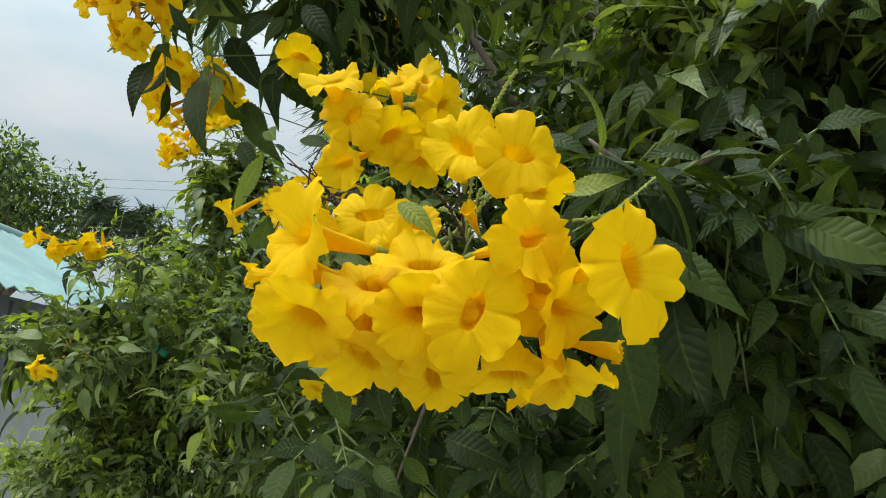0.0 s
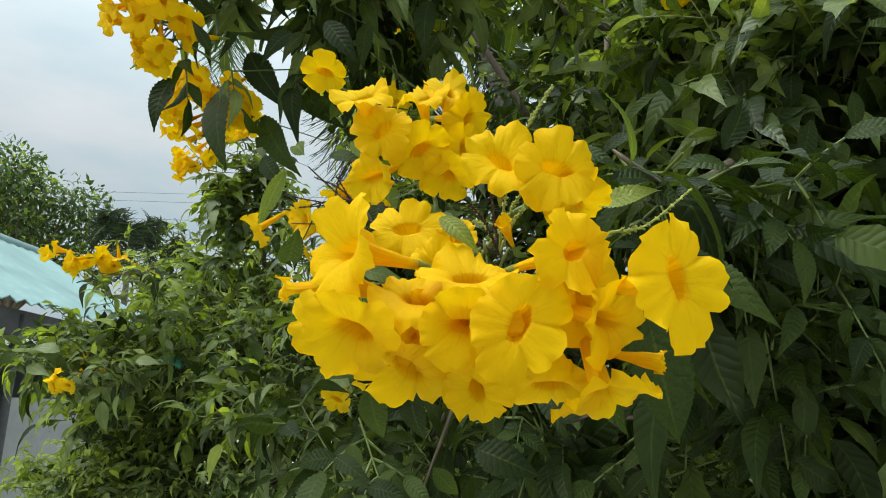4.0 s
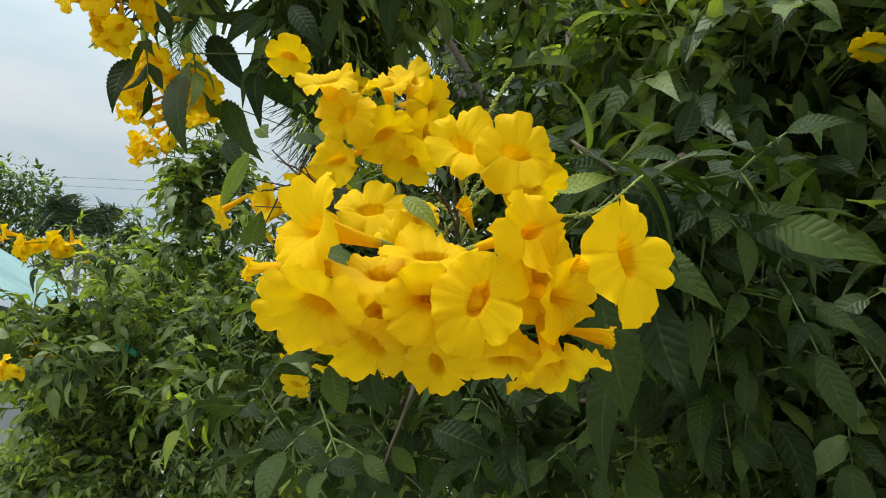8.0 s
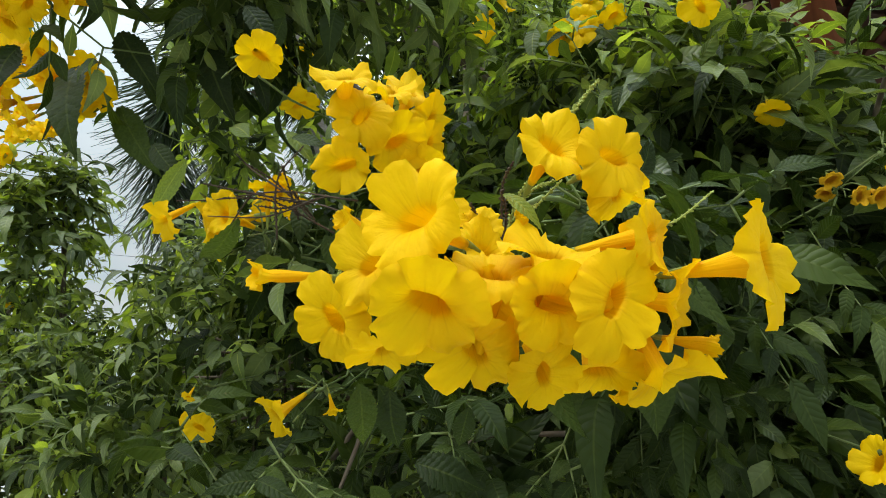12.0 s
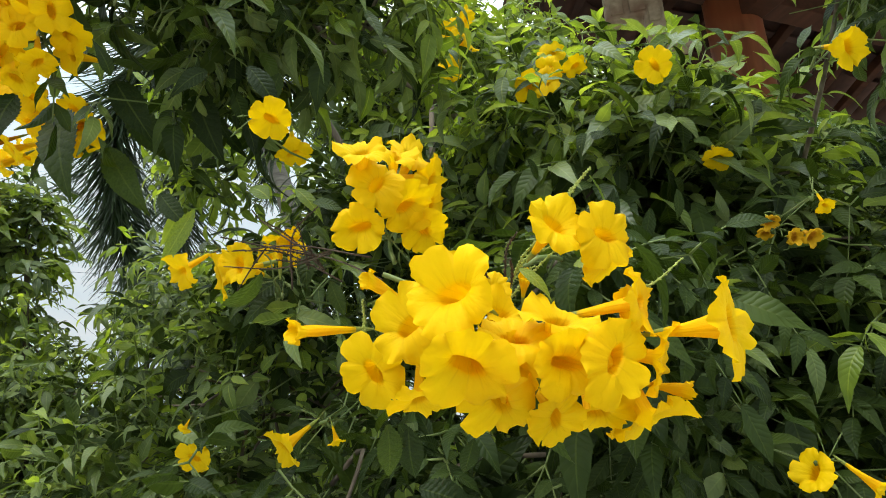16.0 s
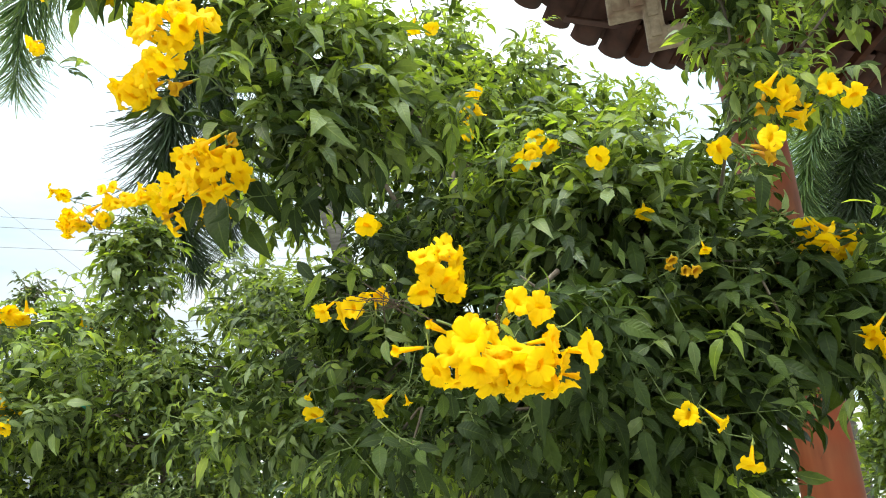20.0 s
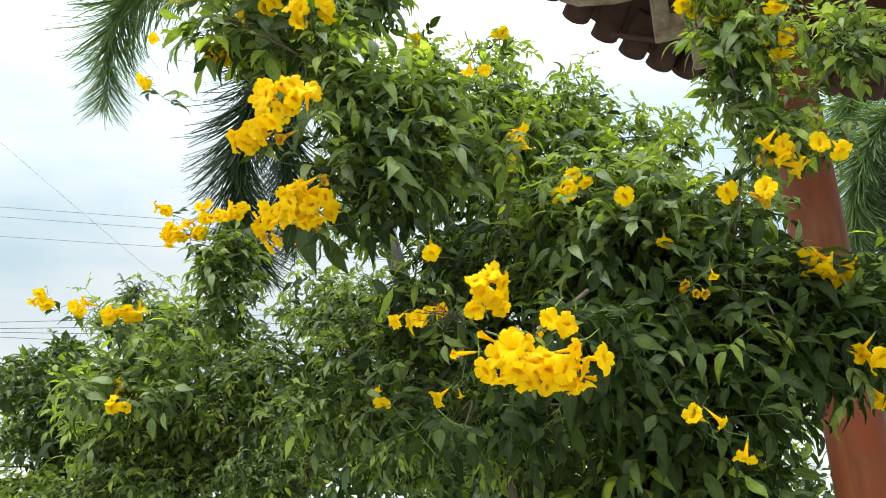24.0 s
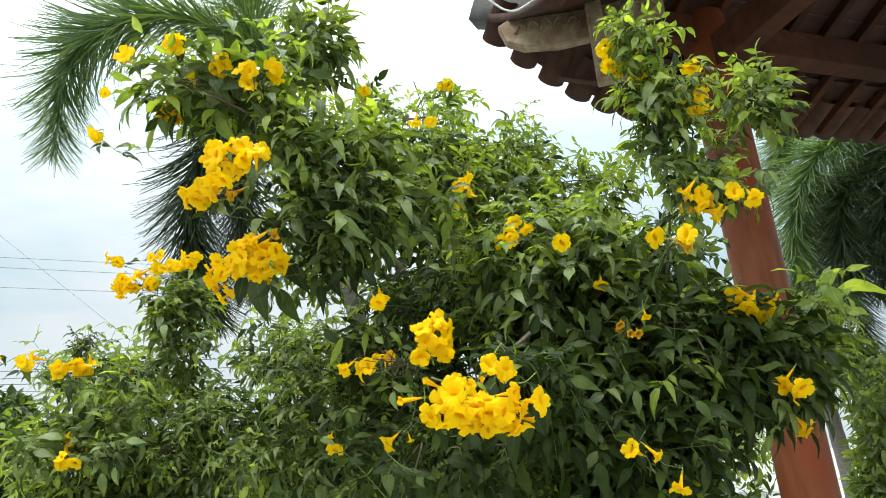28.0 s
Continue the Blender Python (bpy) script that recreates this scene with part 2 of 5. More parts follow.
LEAF = leaf_material("leaf_mature", (0.059, 0.096, 0.026), (0.124, 0.180, 0.050), (0.212, 0.278, 0.100), 0.36, 0.38)
# older dark leaves, and shade among the foliage put into the leaf colour
LEAF_DEEP_SHADED = leaf_material("leaf_deep_shaded", (0.016, 0.030, 0.006), (0.028, 0.050, 0.010), (0.058, 0.092, 0.019), 0.48, 0.32, 0.2)
LEAF_YOUNG = leaf_material("leaf_young", (0.098, 0.155, 0.026), (0.188, 0.275, 0.045), (0.30, 0.385, 0.080), 0.40, 0.5)
LEAF_DARK = leaf_material("leaf_background", (0.024, 0.050, 0.013), (0.045, 0.086, 0.022), (0.075, 0.128, 0.034))
# far palm's green; also hanging fronds nearer by, their shade in the colour
PALM_DARK = leaf_material("palm_leaf_far_shaded", (0.014, 0.030, 0.011), (0.025, 0.048, 0.017), (0.044, 0.076, 0.028), 0.4, 0.2)
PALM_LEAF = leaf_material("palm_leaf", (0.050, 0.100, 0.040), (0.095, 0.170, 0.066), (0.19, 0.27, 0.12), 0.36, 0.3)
PETAL = petal_material("petal", (0.90, 0.588, 0.001), (0.89, 0.52, 0.001))
PETAL_OLD = petal_material("petal_faded", (0.62, 0.36, 0.012), (0.40, 0.18, 0.012))
CALYX = rough_material("calyx", (0.20, 0.25, 0.03), (0.30, 0.33, 0.05), 300, 0.6, 0.2, 0.0004)
SPIKE_GREEN = rough_material("flower_spike_green", (0.22, 0.27, 0.04), (0.34, 0.38, 0.07), 200, 0.6, 0.2, 0.0004)
STEM_GREEN = rough_material("stem_green", (0.10, 0.15, 0.03), (0.16, 0.20, 0.05), 120, 0.6, 0.2, 0.0005)
BARK = rough_material("bark", (0.07, 0.052, 0.034), (0.17, 0.135, 0.095), 60, 0.9, 0.8, 0.003, (1, 1, 0.3))
PALM_BARK = rough_material("palm_bark", (0.10, 0.09, 0.075), (0.19, 0.175, 0.15), 14, 0.9, 0.7, 0.01, (1, 1, 5))
DRY = rough_material("dry_plant", (0.035, 0.021, 0.012), (0.08, 0.05, 0.026), 200, 0.9, 0.3, 0.0005)
POST_WOOD = rough_material("post_wood", (0.120, 0.036, 0.014), (0.200, 0.066, 0.026), 22, 0.55, 0.35, 0.002, (1, 1, 0.12), 7.0, 0.0, (0.19, 0.042, 0.014), 3.0)
POST_WOOD.node_tree.nodes["Principled BSDF"].inputs["Specular IOR Level"].default_value = 0.2
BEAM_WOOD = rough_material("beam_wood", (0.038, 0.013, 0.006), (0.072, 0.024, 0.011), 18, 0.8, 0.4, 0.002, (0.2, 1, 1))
BEAM_WOOD.node_tree.nodes["Principled BSDF"].inputs["Specular IOR Level"].default_value = 0.15
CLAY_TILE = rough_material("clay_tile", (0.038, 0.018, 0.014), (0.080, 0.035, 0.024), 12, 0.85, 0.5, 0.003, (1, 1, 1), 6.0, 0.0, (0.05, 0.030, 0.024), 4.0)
CLAY_TILE.node_tree.nodes["Principled BSDF"].inputs["Specular IOR Level"].default_value = 0.2
RIDGE_GREY = rough_material("ridge_mortar", (0.045, 0.041, 0.037), (0.09, 0.083, 0.075), 25, 0.9, 0.5, 0.003, (1, 1, 1), 6.0, 0.0, (0.06, 0.058, 0.055), 5.0)
CARVED = rough_material("carved_wood", (0.19, 0.138, 0.086), (0.31, 0.235, 0.155), 30, 0.8, 0.4, 0.002, (1, 1, 1), 6.0, 0.0, (0.15, 0.085, 0.05), 9.0)
# ground tone is a guess, kept pale to throw fill light upwards
PALE_GROUND = rough_material("pale_fill_ground", (0.34, 0.335, 0.30), (0.45, 0.44, 0.40), 9, 0.95, 0.5, 0.01, (1, 1, 1), 8.0, 0.0, (0.20, 0.20, 0.14), 0.7)
TEAL_ROOF = rough_material("teal_sheet", (0.17, 0.285, 0.275), (0.22, 0.345, 0.33), 6, 0.6, 0.1, 0.002, (1, 1, 1), 4.0, 0.1, (0.14, 0.23, 0.22), 1.5)
WALL_GREY = rough_material("grey_render", (0.22, 0.23, 0.225), (0.30, 0.31, 0.30), 5, 0.85, 0.2, 0.002, (1, 1, 1), 6.0, 0.0, (0.28, 0.29, 0.28), 0.8)
DARK_STEEL = rough_material("dark_steel", (0.04, 0.04, 0.042), (0.07, 0.07, 0.07), 20, 0.6, 0.2, 0.002)
ORANGE_TILE = rough_material("orange_tile", (0.42, 0.16, 0.07), (0.55, 0.23, 0.10), 8, 0.8, 0.4, 0.01)
WIRE = rough_material("wire", (0.05, 0.05, 0.055), (0.09, 0.09, 0.095), 5, 0.6, 0.1, 0.001)
CABLE_WHITE = rough_material("white_cable", (0.62, 0.62, 0.60), (0.75, 0.75, 0.73), 40, 0.5, 0.1, 0.0005)
GREEN_PLASTIC = rough_material("green_plastic", (0.02, 0.26, 0.16), (0.03, 0.34, 0.22), 15, 0.4, 0.1, 0.001)


# ---- mesh helpers ----
def part(name, bm, mat, parent=None, label="", kind=""):
    me = bpy.data.meshes.new(name)
    bm.to_mesh(me)
    bm.free()
    for mm in (mat if isinstance(mat, (list, tuple)) else (mat,)):
        me.materials.append(mm)
    ob = new(name, me)
    if parent:
        ob.parent = parent
    return tagged(ob, label, "", "", kind)


def smooth(ob):
    ob.data.polygons.foreach_set("use_smooth", [True] * len(ob.data.polygons))
    return ob


def thing(name, at, label, category, group="", kind=""):
    ob = new(name)
    ob.location = at
    ob.empty_display_size = 0.05
    return tagged(ob, label, category, group, kind)


def box(bm, c, size, rot=None, bevel=0.0):
    r = bmesh.ops.create_cube(bm, size=1.0)
    m = Matrix.Translation(c) @ (rot.to_4x4() if rot else Matrix()) @ Matrix.Diagonal((*size, 1))
    bmesh.ops.transform(bm, matrix=m, verts=r["verts"])
    if bevel:
        es = list({e for v in r["verts"] for e in v.link_edges})
        bmesh.ops.bevel(bm, geom=es, offset=bevel, segments=2, affect="EDGES", profile=0.6)


def spline(points, n):
    """Catmull-Rom points through a few places."""
    p = [Vector(q) for q in points]
    p = [p[0] * 2 - p[1]] + p + [p[-1] * 2 - p[-2]]
    out = []
    segs = len(p) - 3
    for i in range(segs):
        a, b, c, d = p[i:i + 4]
        k = max(2, n // segs)
        for j in range(k):
            t = j / k
            out.append(0.5 * ((2 * b) + (c - a) * t + (2 * a - 5 * b + 4 * c - d) * t * t + (3 * b - a - 3 * c + d) * t ** 3))
    out.append(p[-2])
    return out


def tube(bm, pts, r0, r1, sides=6, wob=0.0, mat=0):
    rings = []
    n = len(pts)
    for i, p in enumerate(pts):
        d = (pts[min(i + 1, n - 1)] - pts[max(i - 1, 0)])
        d = d.normalized() if d.length > 1e-9 else Vector((0, 0, 1))
        a = d.orthogonal().normalized() if i == 0 else (a - d * a.dot(d)).normalized()
        b = d.cross(a)
        r = r0 + (r1 - r0) * i / max(1, n - 1)
        if wob:
            r *= 1 + wob * noise.noise(p * 9)
        rings.append([bm.verts.new(p + (a * math.cos(q) + b * math.sin(q)) * r) for q in [2 * math.pi * k / sides for k in range(sides)]])
    for u, v in zip(rings, rings[1:]):
        for k in range(sides):
            f = bm.faces.new((u[k], u[(k + 1) % sides], v[(k + 1) % sides], v[k]))
            f.material_index, f.smooth = mat, True
    for ring, flip in ((rings[0], True), (rings[-1], False)):
        f = bm.faces.new(ring[::-1] if flip else ring)
        f.material_index = mat


# ---- leaves: one blade template, set in place by matrices ----
def blade(rows=8, serr=0.0, width=0.30, curl=0.16, fold=0.22, wave=0.0, twist=0.0):
    """Unit leaflet along +y, facing +z: pointed, folded on the midrib, tip bent down."""
    v, uv, f = [], [], []
    for i in range(rows + 1):
        t = i / rows
        w = width * math.sin(math.pi * min(1, t ** 0.84)) * (1 - 0.2 * t) if 0 < i < rows else 0.006
        if serr and 0 < i < rows:
            w *= 1 + serr * (1 if i % 2 else -1)
        z = 0.06 * math.sin(math.pi * t) - curl * t * t
        for s in (-1, 0, 1):
            tw = twist * t * s * w
            v.append((s * w + wave * 0.5 * math.sin(3.2 * t), t - (0.02 if serr and i % 2 and s else 0), z + abs(s) * w * fold + tw + wave * s * math.sin(7.5 * t + s) * 0.6))
            uv.append((s, t))
    for i in range(rows):
        a = 3 * i
        f += [(a, a + 1, a + 4, a + 3), (a + 1, a + 2, a + 5, a + 4)]
    return np.array(v, float), np.array(uv, float), np.array(f, int)


def mesh_of(name, v, f, uv, mats, slots=None, layer="leaf"):
    me = bpy.data.meshes.new(name)
    me.vertices.add(len(v))
    me.vertices.foreach_set("co", np.asarray(v, np.float32).ravel())
    k = f.shape[1]
    me.loops.add(f.size)
    me.loops.foreach_set("vertex_index", np.asarray(f, np.int32).ravel())
    me.polygons.add(len(f))
    me.polygons.foreach_set("loop_start", np.arange(0, f.size, k, dtype=np.int32))
    me.polygons.foreach_set("use_smooth", np.ones(len(f), bool))
    if slots is not None:
        me.polygons.foreach_set("material_index", np.asarray(slots, np.int32))
    if uv is not None:
        me.uv_layers.new(name=layer).data.foreach_set("uv", np.asarray(uv, np.float32)[np.asarray(f).ravel()].ravel())
    for m in mats:
        me.materials.append(m)
    me.update(calc_edges=True)
    return me


BLADES = [blade(8, 0.05, 0.21, 0.30, 0.28, 0.04), blade(8, 0.05, 0.235, 0.45, 0.2, 0.05), blade(8, 0.05, 0.20, 0.15, 0.35, 0.06), blade(8, 0.05, 0.22, 0.65, 0.3, 0.05), blade(8, 0.05, 0.22, 0.3, 0.4, 0.08, 0.6), blade(8, 0.05, 0.20, -0.15, 0.3, 0.10, -0.7), blade(8, 0.05, 0.24, 0.85, 0.3, 0.05, 0.4), blade(8, 0.05, 0.18, 0.4, 0.6, 0.06, -0.5)]
FINE = [blade(30, 0.06, 0.23, 0.2, 0.18, 0.02, 0.1), blade(30, 0.06, 0.25, 0.45, 0.14, 0.04), blade(30, 0.06, 0.22, 0.08, 0.25, 0.03), blade(30, 0.06, 0.23, 0.6, 0.2, 0.06, 0.35), blade(30, 0.06, 0.23, 0.25, 0.25, 0.07, -0.35)]
BROAD = [blade(4, 0.0, 0.05, 0.3, 0.2), blade(4, 0.0, 0.06, 0.6, 0.2)]
SLIM = [blade(3, 0.0, 0.014, 0.10, 0.2), blade(3, 0.0, 0.012, 0.22, 0.2), blade(3, 0.0, 0.016, 0.0, 0.2)]


def leaf_frame(p, d, up, length):
    """4 x 4 matrix of a blade at p along d, its face towards up."""
    d = d.normalized()
    x = d.cross(up)
    if x.length < 1e-4:
        x = d.orthogonal()
    x.normalize()
    z = x.cross(d)
    return Matrix(((x.x * length, d.x * length, z.x * length, p.x), (x.y * length, d.y * length, z.y * length, p.y),
                   (x.z * length, d.z * length, z.z * length, p.z), (0, 0, 0, 1)))


def leaves_mesh(name, frames, mats, slots=None, kinds=BLADES):
    """All blades of one crown as one mesh."""
    if not frames:
        return None
    ms = np.array([[list(r) for r in m] for m in frames])
    pick = np.random.randint(0, len(kinds), len(frames))
    vs, fs, us, ss, at = [], [], [], [], 0
    for k, (v, uv, f) in enumerate(kinds):
        idx = np.nonzero(pick == k)[0]
        if not len(idx):
            continue
        w = np.einsum("nij,vj->nvi", ms[idx, :3, :3], v) + ms[idx, None, :3, 3]
        vs.append(w.reshape(-1, 3))
        us.append(np.tile(uv, (len(idx), 1)))
        fs.append((f[None] + (np.arange(len(idx)) * len(v))[:, None, None] + at).reshape(-1, 4))
        if slots is not None:
            ss.append(np.repeat(np.asarray(slots)[idx], len(f)))
        at += len(idx) * len(v)
    return mesh_of(name, np.concatenate(vs), np.concatenate(fs), np.concatenate(us), mats, np.concatenate(ss) if slots is not None else None)


def rnd(a, b):
    return random.uniform(a, b)


def rvec(s=1.0):
    return Vector((random.gauss(0, 1), random.gauss(0, 1), random.gauss(0, 1))) * s


def compound_leaf(frames, slots, p, d, size, slot, droop=0.5, pairs=2, face=None):
    """A pinnate leaf: a thin rachis with pairs of leaflets and one at the tip. Returns the rachis points."""
    d = (d + Vector((0, 0, -droop * 0.3))).normalized()
    L = size * rnd(0.75, 1.1)
    side = d.cross(Vector((0, 0, 1)))
    side = side.normalized() if side.length > 1e-3 else d.orthogonal().normalized()
    up = side.cross(d).normalized() * 0.7 + (face or Vector((0, 0, 0.5)))
    pts = [p + d * L * t + Vector((0, 0, -droop * L * 0.35 * t * t)) for t in (0, 0.35, 0.7, 1.0)]
    for k in range(pairs):
        t = 1 + k
        for s in (-1, 1):
            ld = (side * s * rnd(0.75, 1.0) + d * rnd(0.45, 0.8) + Vector((0, 0, -droop * rnd(0.2, 1.0))) + rvec(0.26))
            frames.append(leaf_frame(pts[t], ld, up + rvec(0.75) + side * s * 0.3, L * rnd(0.55, 0.8) * (0.85 + 0.15 * k)))
            slots.append(slot)
    ld = (pts[-1] - pts[-2]).normalized() + Vector((0, 0, -droop * rnd(0.1, 0.6))) + rvec(0.12)
    frames.append(leaf_frame(pts[-1], ld, up + rvec(0.5), L * rnd(0.75, 1.0)))
    slots.append(slot)
    return pts


def twig(frames, slots, stems, p, d, length, size, young=0.3, nodes=4, droop=0.5, face=None):
    """A leafy shoot: a bent stem with opposite pinnate leaves, crosswise from node to node."""
    d = d.normalized()
    bend = rvec(0.12) + Vector((0, 0, 0.1))
    pts = [p + d * length * t + bend * length * t * t for t in [i / nodes for i in range(nodes + 1)]]
    stems.append(pts)
    a = d.orthogonal().normalized()
    a = Matrix.Rotation(rnd(0, 3.1), 3, d) @ a
    for i in range(1, nodes + 1):
        tip = i / nodes
        for s in (-1, 1):
            ld = (a * s * rnd(0.7, 1.1) + d * rnd(0.3, 0.9) + rvec(0.12)).normalized()
            slot = 1 if random.random() < young * (0.25 + tip * tip) else 0
            stems.append(compound_leaf(frames, slots, pts[i], ld, size * (1.05 - 0.35 * tip), slot, droop * rnd(0.5, 1.4), 2, face))
        a = Matrix.Rotation(1.4 + rnd(-0.3, 0.3), 3, d) @ a
    return pts


def stems_part(name, stems, parent, mat, r0=0.0016, r1=0.0008):
    bm = bmesh.new()
    for pts in stems:
        tube(bm, [Vector(q) for q in pts], r0, r1, 3)
    return part(name, bm, mat, parent, "", "stuff")


def foliage(shrub, c, r, n, size=0.108, young=0.35, up=0.5, droop=0.55, length=0.16, shell=0.5, core=5, deep=0.15, seed=None):
    """A mass of leafy shoots in an ellipsoid, the most of them near its skin and growing outwards."""
    random.seed(seed if seed is not None else int(abs(c[0] * 7919 + c[1] * 104729 + c[2] * 1299) * 10))
    frames, slots, stems = [], [], []
    c, r = Vector(c), Vector(r)
    for _ in range(n):
        q = rvec().normalized()
        k = shell + (1 - shell) * random.random() ** 0.6
        p = c + Vector((q.x * r.x, q.y * r.y, q.z * r.z)) * k * 0.9
        d = (Vector((q.x, q.y, q.z)) + Vector((0, 0, up)) + rvec(0.35)).normalized()
        if random.random() < 0.3:
            a = c + rvec(0.15 * r.length)
            CROWN[shrub.name][3].append(spline([a, a.lerp(p, 0.5) + rvec(0.03), p - d * length * 0.5], 6))
        twig(frames, slots, stems, p - d * length * 0.5, d, length * rnd(0.7, 1.2), size * rnd(0.8, 1.15), young, 4, droop, q * 0.6 + Vector((-0.1, -0.25, 0.45)))
    # inner leaves that fill the bush's heart; half carry its shade in their colour
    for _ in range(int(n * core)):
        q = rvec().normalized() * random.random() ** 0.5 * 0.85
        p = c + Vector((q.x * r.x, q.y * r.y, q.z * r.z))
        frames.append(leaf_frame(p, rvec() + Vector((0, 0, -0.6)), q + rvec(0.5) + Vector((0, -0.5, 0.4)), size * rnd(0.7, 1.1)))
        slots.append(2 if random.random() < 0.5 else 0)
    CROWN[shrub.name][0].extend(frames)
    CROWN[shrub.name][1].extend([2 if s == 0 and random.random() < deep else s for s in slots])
    CROWN[shrub.name][2].extend(stems)


CROWN = {}


def crown_done(shrub, mats):
    frames, slots, stems, boughs = CROWN[shrub.name]
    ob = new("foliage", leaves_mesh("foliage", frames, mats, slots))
    ob.parent = shrub
    tagged(ob, "", "", "", "stuff")
    stems_part("twig", stems, shrub, STEM_GREEN)
    stems_part("branchlet", boughs, shrub, BARK, 0.0036, 0.0018)


# ---- flowers ----
def trumpet(seed, seg=40, flare=1.0, lobes=5, length=0.046, mouth=0.0255):
    """A trumpet flower, mouth at the origin facing +z, tube behind it: five wavy overlapping lobes."""
    rr = random.Random(seed)
    ph = [rr.uniform(0, 6.28) for _ in range(4)]
    lob = [rr.uniform(0.86, 1.1) for _ in range(lobes)]
    bend = [rr.uniform(-0.5, 0.4) for _ in range(lobes)]
    tubep = [(0.0, 0.0002), (0.02, 0.0021), (0.14, 0.0030), (0.30, 0.0036), (0.48, 0.0046), (0.66, 0.0060), (0.82, 0.0078), (0.93, 0.0092), (1.0, 0.0104)]
    rim = min(0.0104, mouth * 0.72)
    rows = 10
    v, uv, f = [], [], []
    for i, (t, r) in enumerate(tubep):
        for k in range(seg):
            a = 2 * math.pi * k / seg
            rad = min(r, rim) * (1 + 0.05 * math.cos(lobes * a) * t * t)
            v.append((rad * math.cos(a), rad * (0.95 - 0.47 * t * t) * math.sin(a), -length * (1 - t)))
            uv.append((k / seg, 0.55 * t))
    for j in range(1, rows + 1):
        s = j / rows
        for k in range(seg):
            a = 2 * math.pi * k / seg
            u = a / (2 * math.pi) * lobes
            q = int(u) % lobes
            x = abs((u % 1.0) - 0.5) * 2
            full = (1 - x ** 4.5) ** 0.5
            edge = mouth * (1 + (lob[q] - 1) * full) * (0.80 + 0.25 * full)
            edge *= 1 + 0.016 * math.sin(11 * a + ph[2]) + 0.012 * math.sin(23 * a + ph[1])
            rad = rim + (edge - rim) * s
            soft = 1 - x * x
            z = flare * 0.0115 * (s - 0.62 * s * s) - (bend[q] + 0.25) * 0.015 * s ** 2.2 * soft
            z += 0.0036 * s * s * math.sin(3 * a + ph[0]) + 0.0020 * s ** 3 * math.sin(8 * a + ph[1] + 2 * s) + 0.0013 * s ** 4 * math.sin(17 * a + ph[2]) + 0.0008 * s ** 2 * math.sin(29 * a + ph[3])
            z -= 0.0042 * s * (1 - soft) ** 3 - 0.0020 * s * s * soft * (-0.6 if q % 2 else 0.6)
            v.append((rad * math.cos(a), rad * (0.48 + 0.52 * min(1.0, s * 1.5) ** 0.8) * math.sin(a), z))
            uv.append((k / seg, 0.55 + 0.45 * s))
    n = len(tubep) + rows
    for i in range(n - 1):
        for k in range(seg):
            k2 = (k + 1) % seg
            f.append((i * seg + k, i * seg + k2, (i + 1) * seg + k2, (i + 1) * seg + k))
    slots = [0] * len(f)
    # calyx: five-toothed green cup at the tube's foot
    base = len(v)
    for t, r in ((-0.012, 0.0009), (-0.003, 0.0022), (0.0, 0.0026), (0.005, 0.0029)):
        for k in range(10):
            a = 2 * math.pi * k / 10
            zz = t + (0.0025 if t > 0.005 and k % 2 else 0)
            v.append((r * math.cos(a), r * math.sin(a), -length + zz))
            uv.append((0, 0))
    for i in range(3):
        for k in range(10):
            k2 = (k + 1) % 10
            f.append((base + i * 10 + k, base + i * 10 + k2, base + (i + 1) * 10 + k2, base + (i + 1) * 10 + k))
            slots.append(1)
    return mesh_of("flower", np.array(v), np.array(f, int), np.array(uv), [PETAL, CALYX], slots, "petal")


FLOWERS = [trumpet(3 + i, 60, (1.0, 0.6, 1.3, 0.8, 1.6, 0.4, 1.1, 0.7, 1.4)[i], 5, 0.047, 0.0268) for i in range(9)]
FLOWERS_SMALL = [trumpet(31 + i, 30, (1.0, 0.7, 1.4, 0.5)[i]) for i in range(4)]
FADED = trumpet(91, 25, 2.6, 5, 0.036, 0.017)
FADED.materials[0] = PETAL_OLD
BUD = trumpet(77, 30, 2.6, 5, 0.046, 0.0120)


def face_matrix(p, d, s, spin):
    q = Vector(d).to_track_quat("Z", "Y").to_matrix().to_4x4()
    return Matrix.Translation(p) @ q @ Matrix.Rotation(spin, 4, "Z") @ Matrix.Diagonal((s, s, s, 1))


def bloom(cluster, p, d, s=1.0, mesh=None, name="flower"):
    ob = new(name, mesh or random.choice(FLOWERS))
    ob.parent = cluster
    ob.matrix_basis = Matrix.Translation(-cluster.location) @ face_matrix(p, d, s, rnd(0, 6.28)) @ Matrix.Diagonal((1, rnd(0.84, 1.0), rnd(0.9, 1.15), 1))
    return ob


def cluster_stems(root, ends, parent):
    """Peduncle, pedicels and a few green buds of one truss; the part that carries the flowers."""
    bm = bmesh.new()
    root = Vector(root)
    mid = sum((Vector(e) for e in ends), Vector()) / max(1, len(ends))
    knot = root.lerp(mid, 0.6)
    tube(bm, spline([root, root.lerp(knot, 0.5) + rvec(0.004), knot], 6), 0.0022, 0.0016, 5)
    for e in ends:
        e = Vector(e)
        tube(bm, spline([knot, knot.lerp(e, 0.55) + rvec(0.003) + Vector((0, 0, 0.004)), e], 5), 0.0011, 0.0008, 4)
    for _ in range(min(9, len(ends) + 2)):
        q = knot + rvec(0.013)
        w = (q - knot).normalized() * 0.008
        tube(bm, [knot, q], 0.0007, 0.0007, 3)
        tube(bm, [q, q + w * 0.4, q + w], 0.0014, 0.0006, 5)
    ob = part("flower_truss", bm, STEM_GREEN, parent)
    return ob


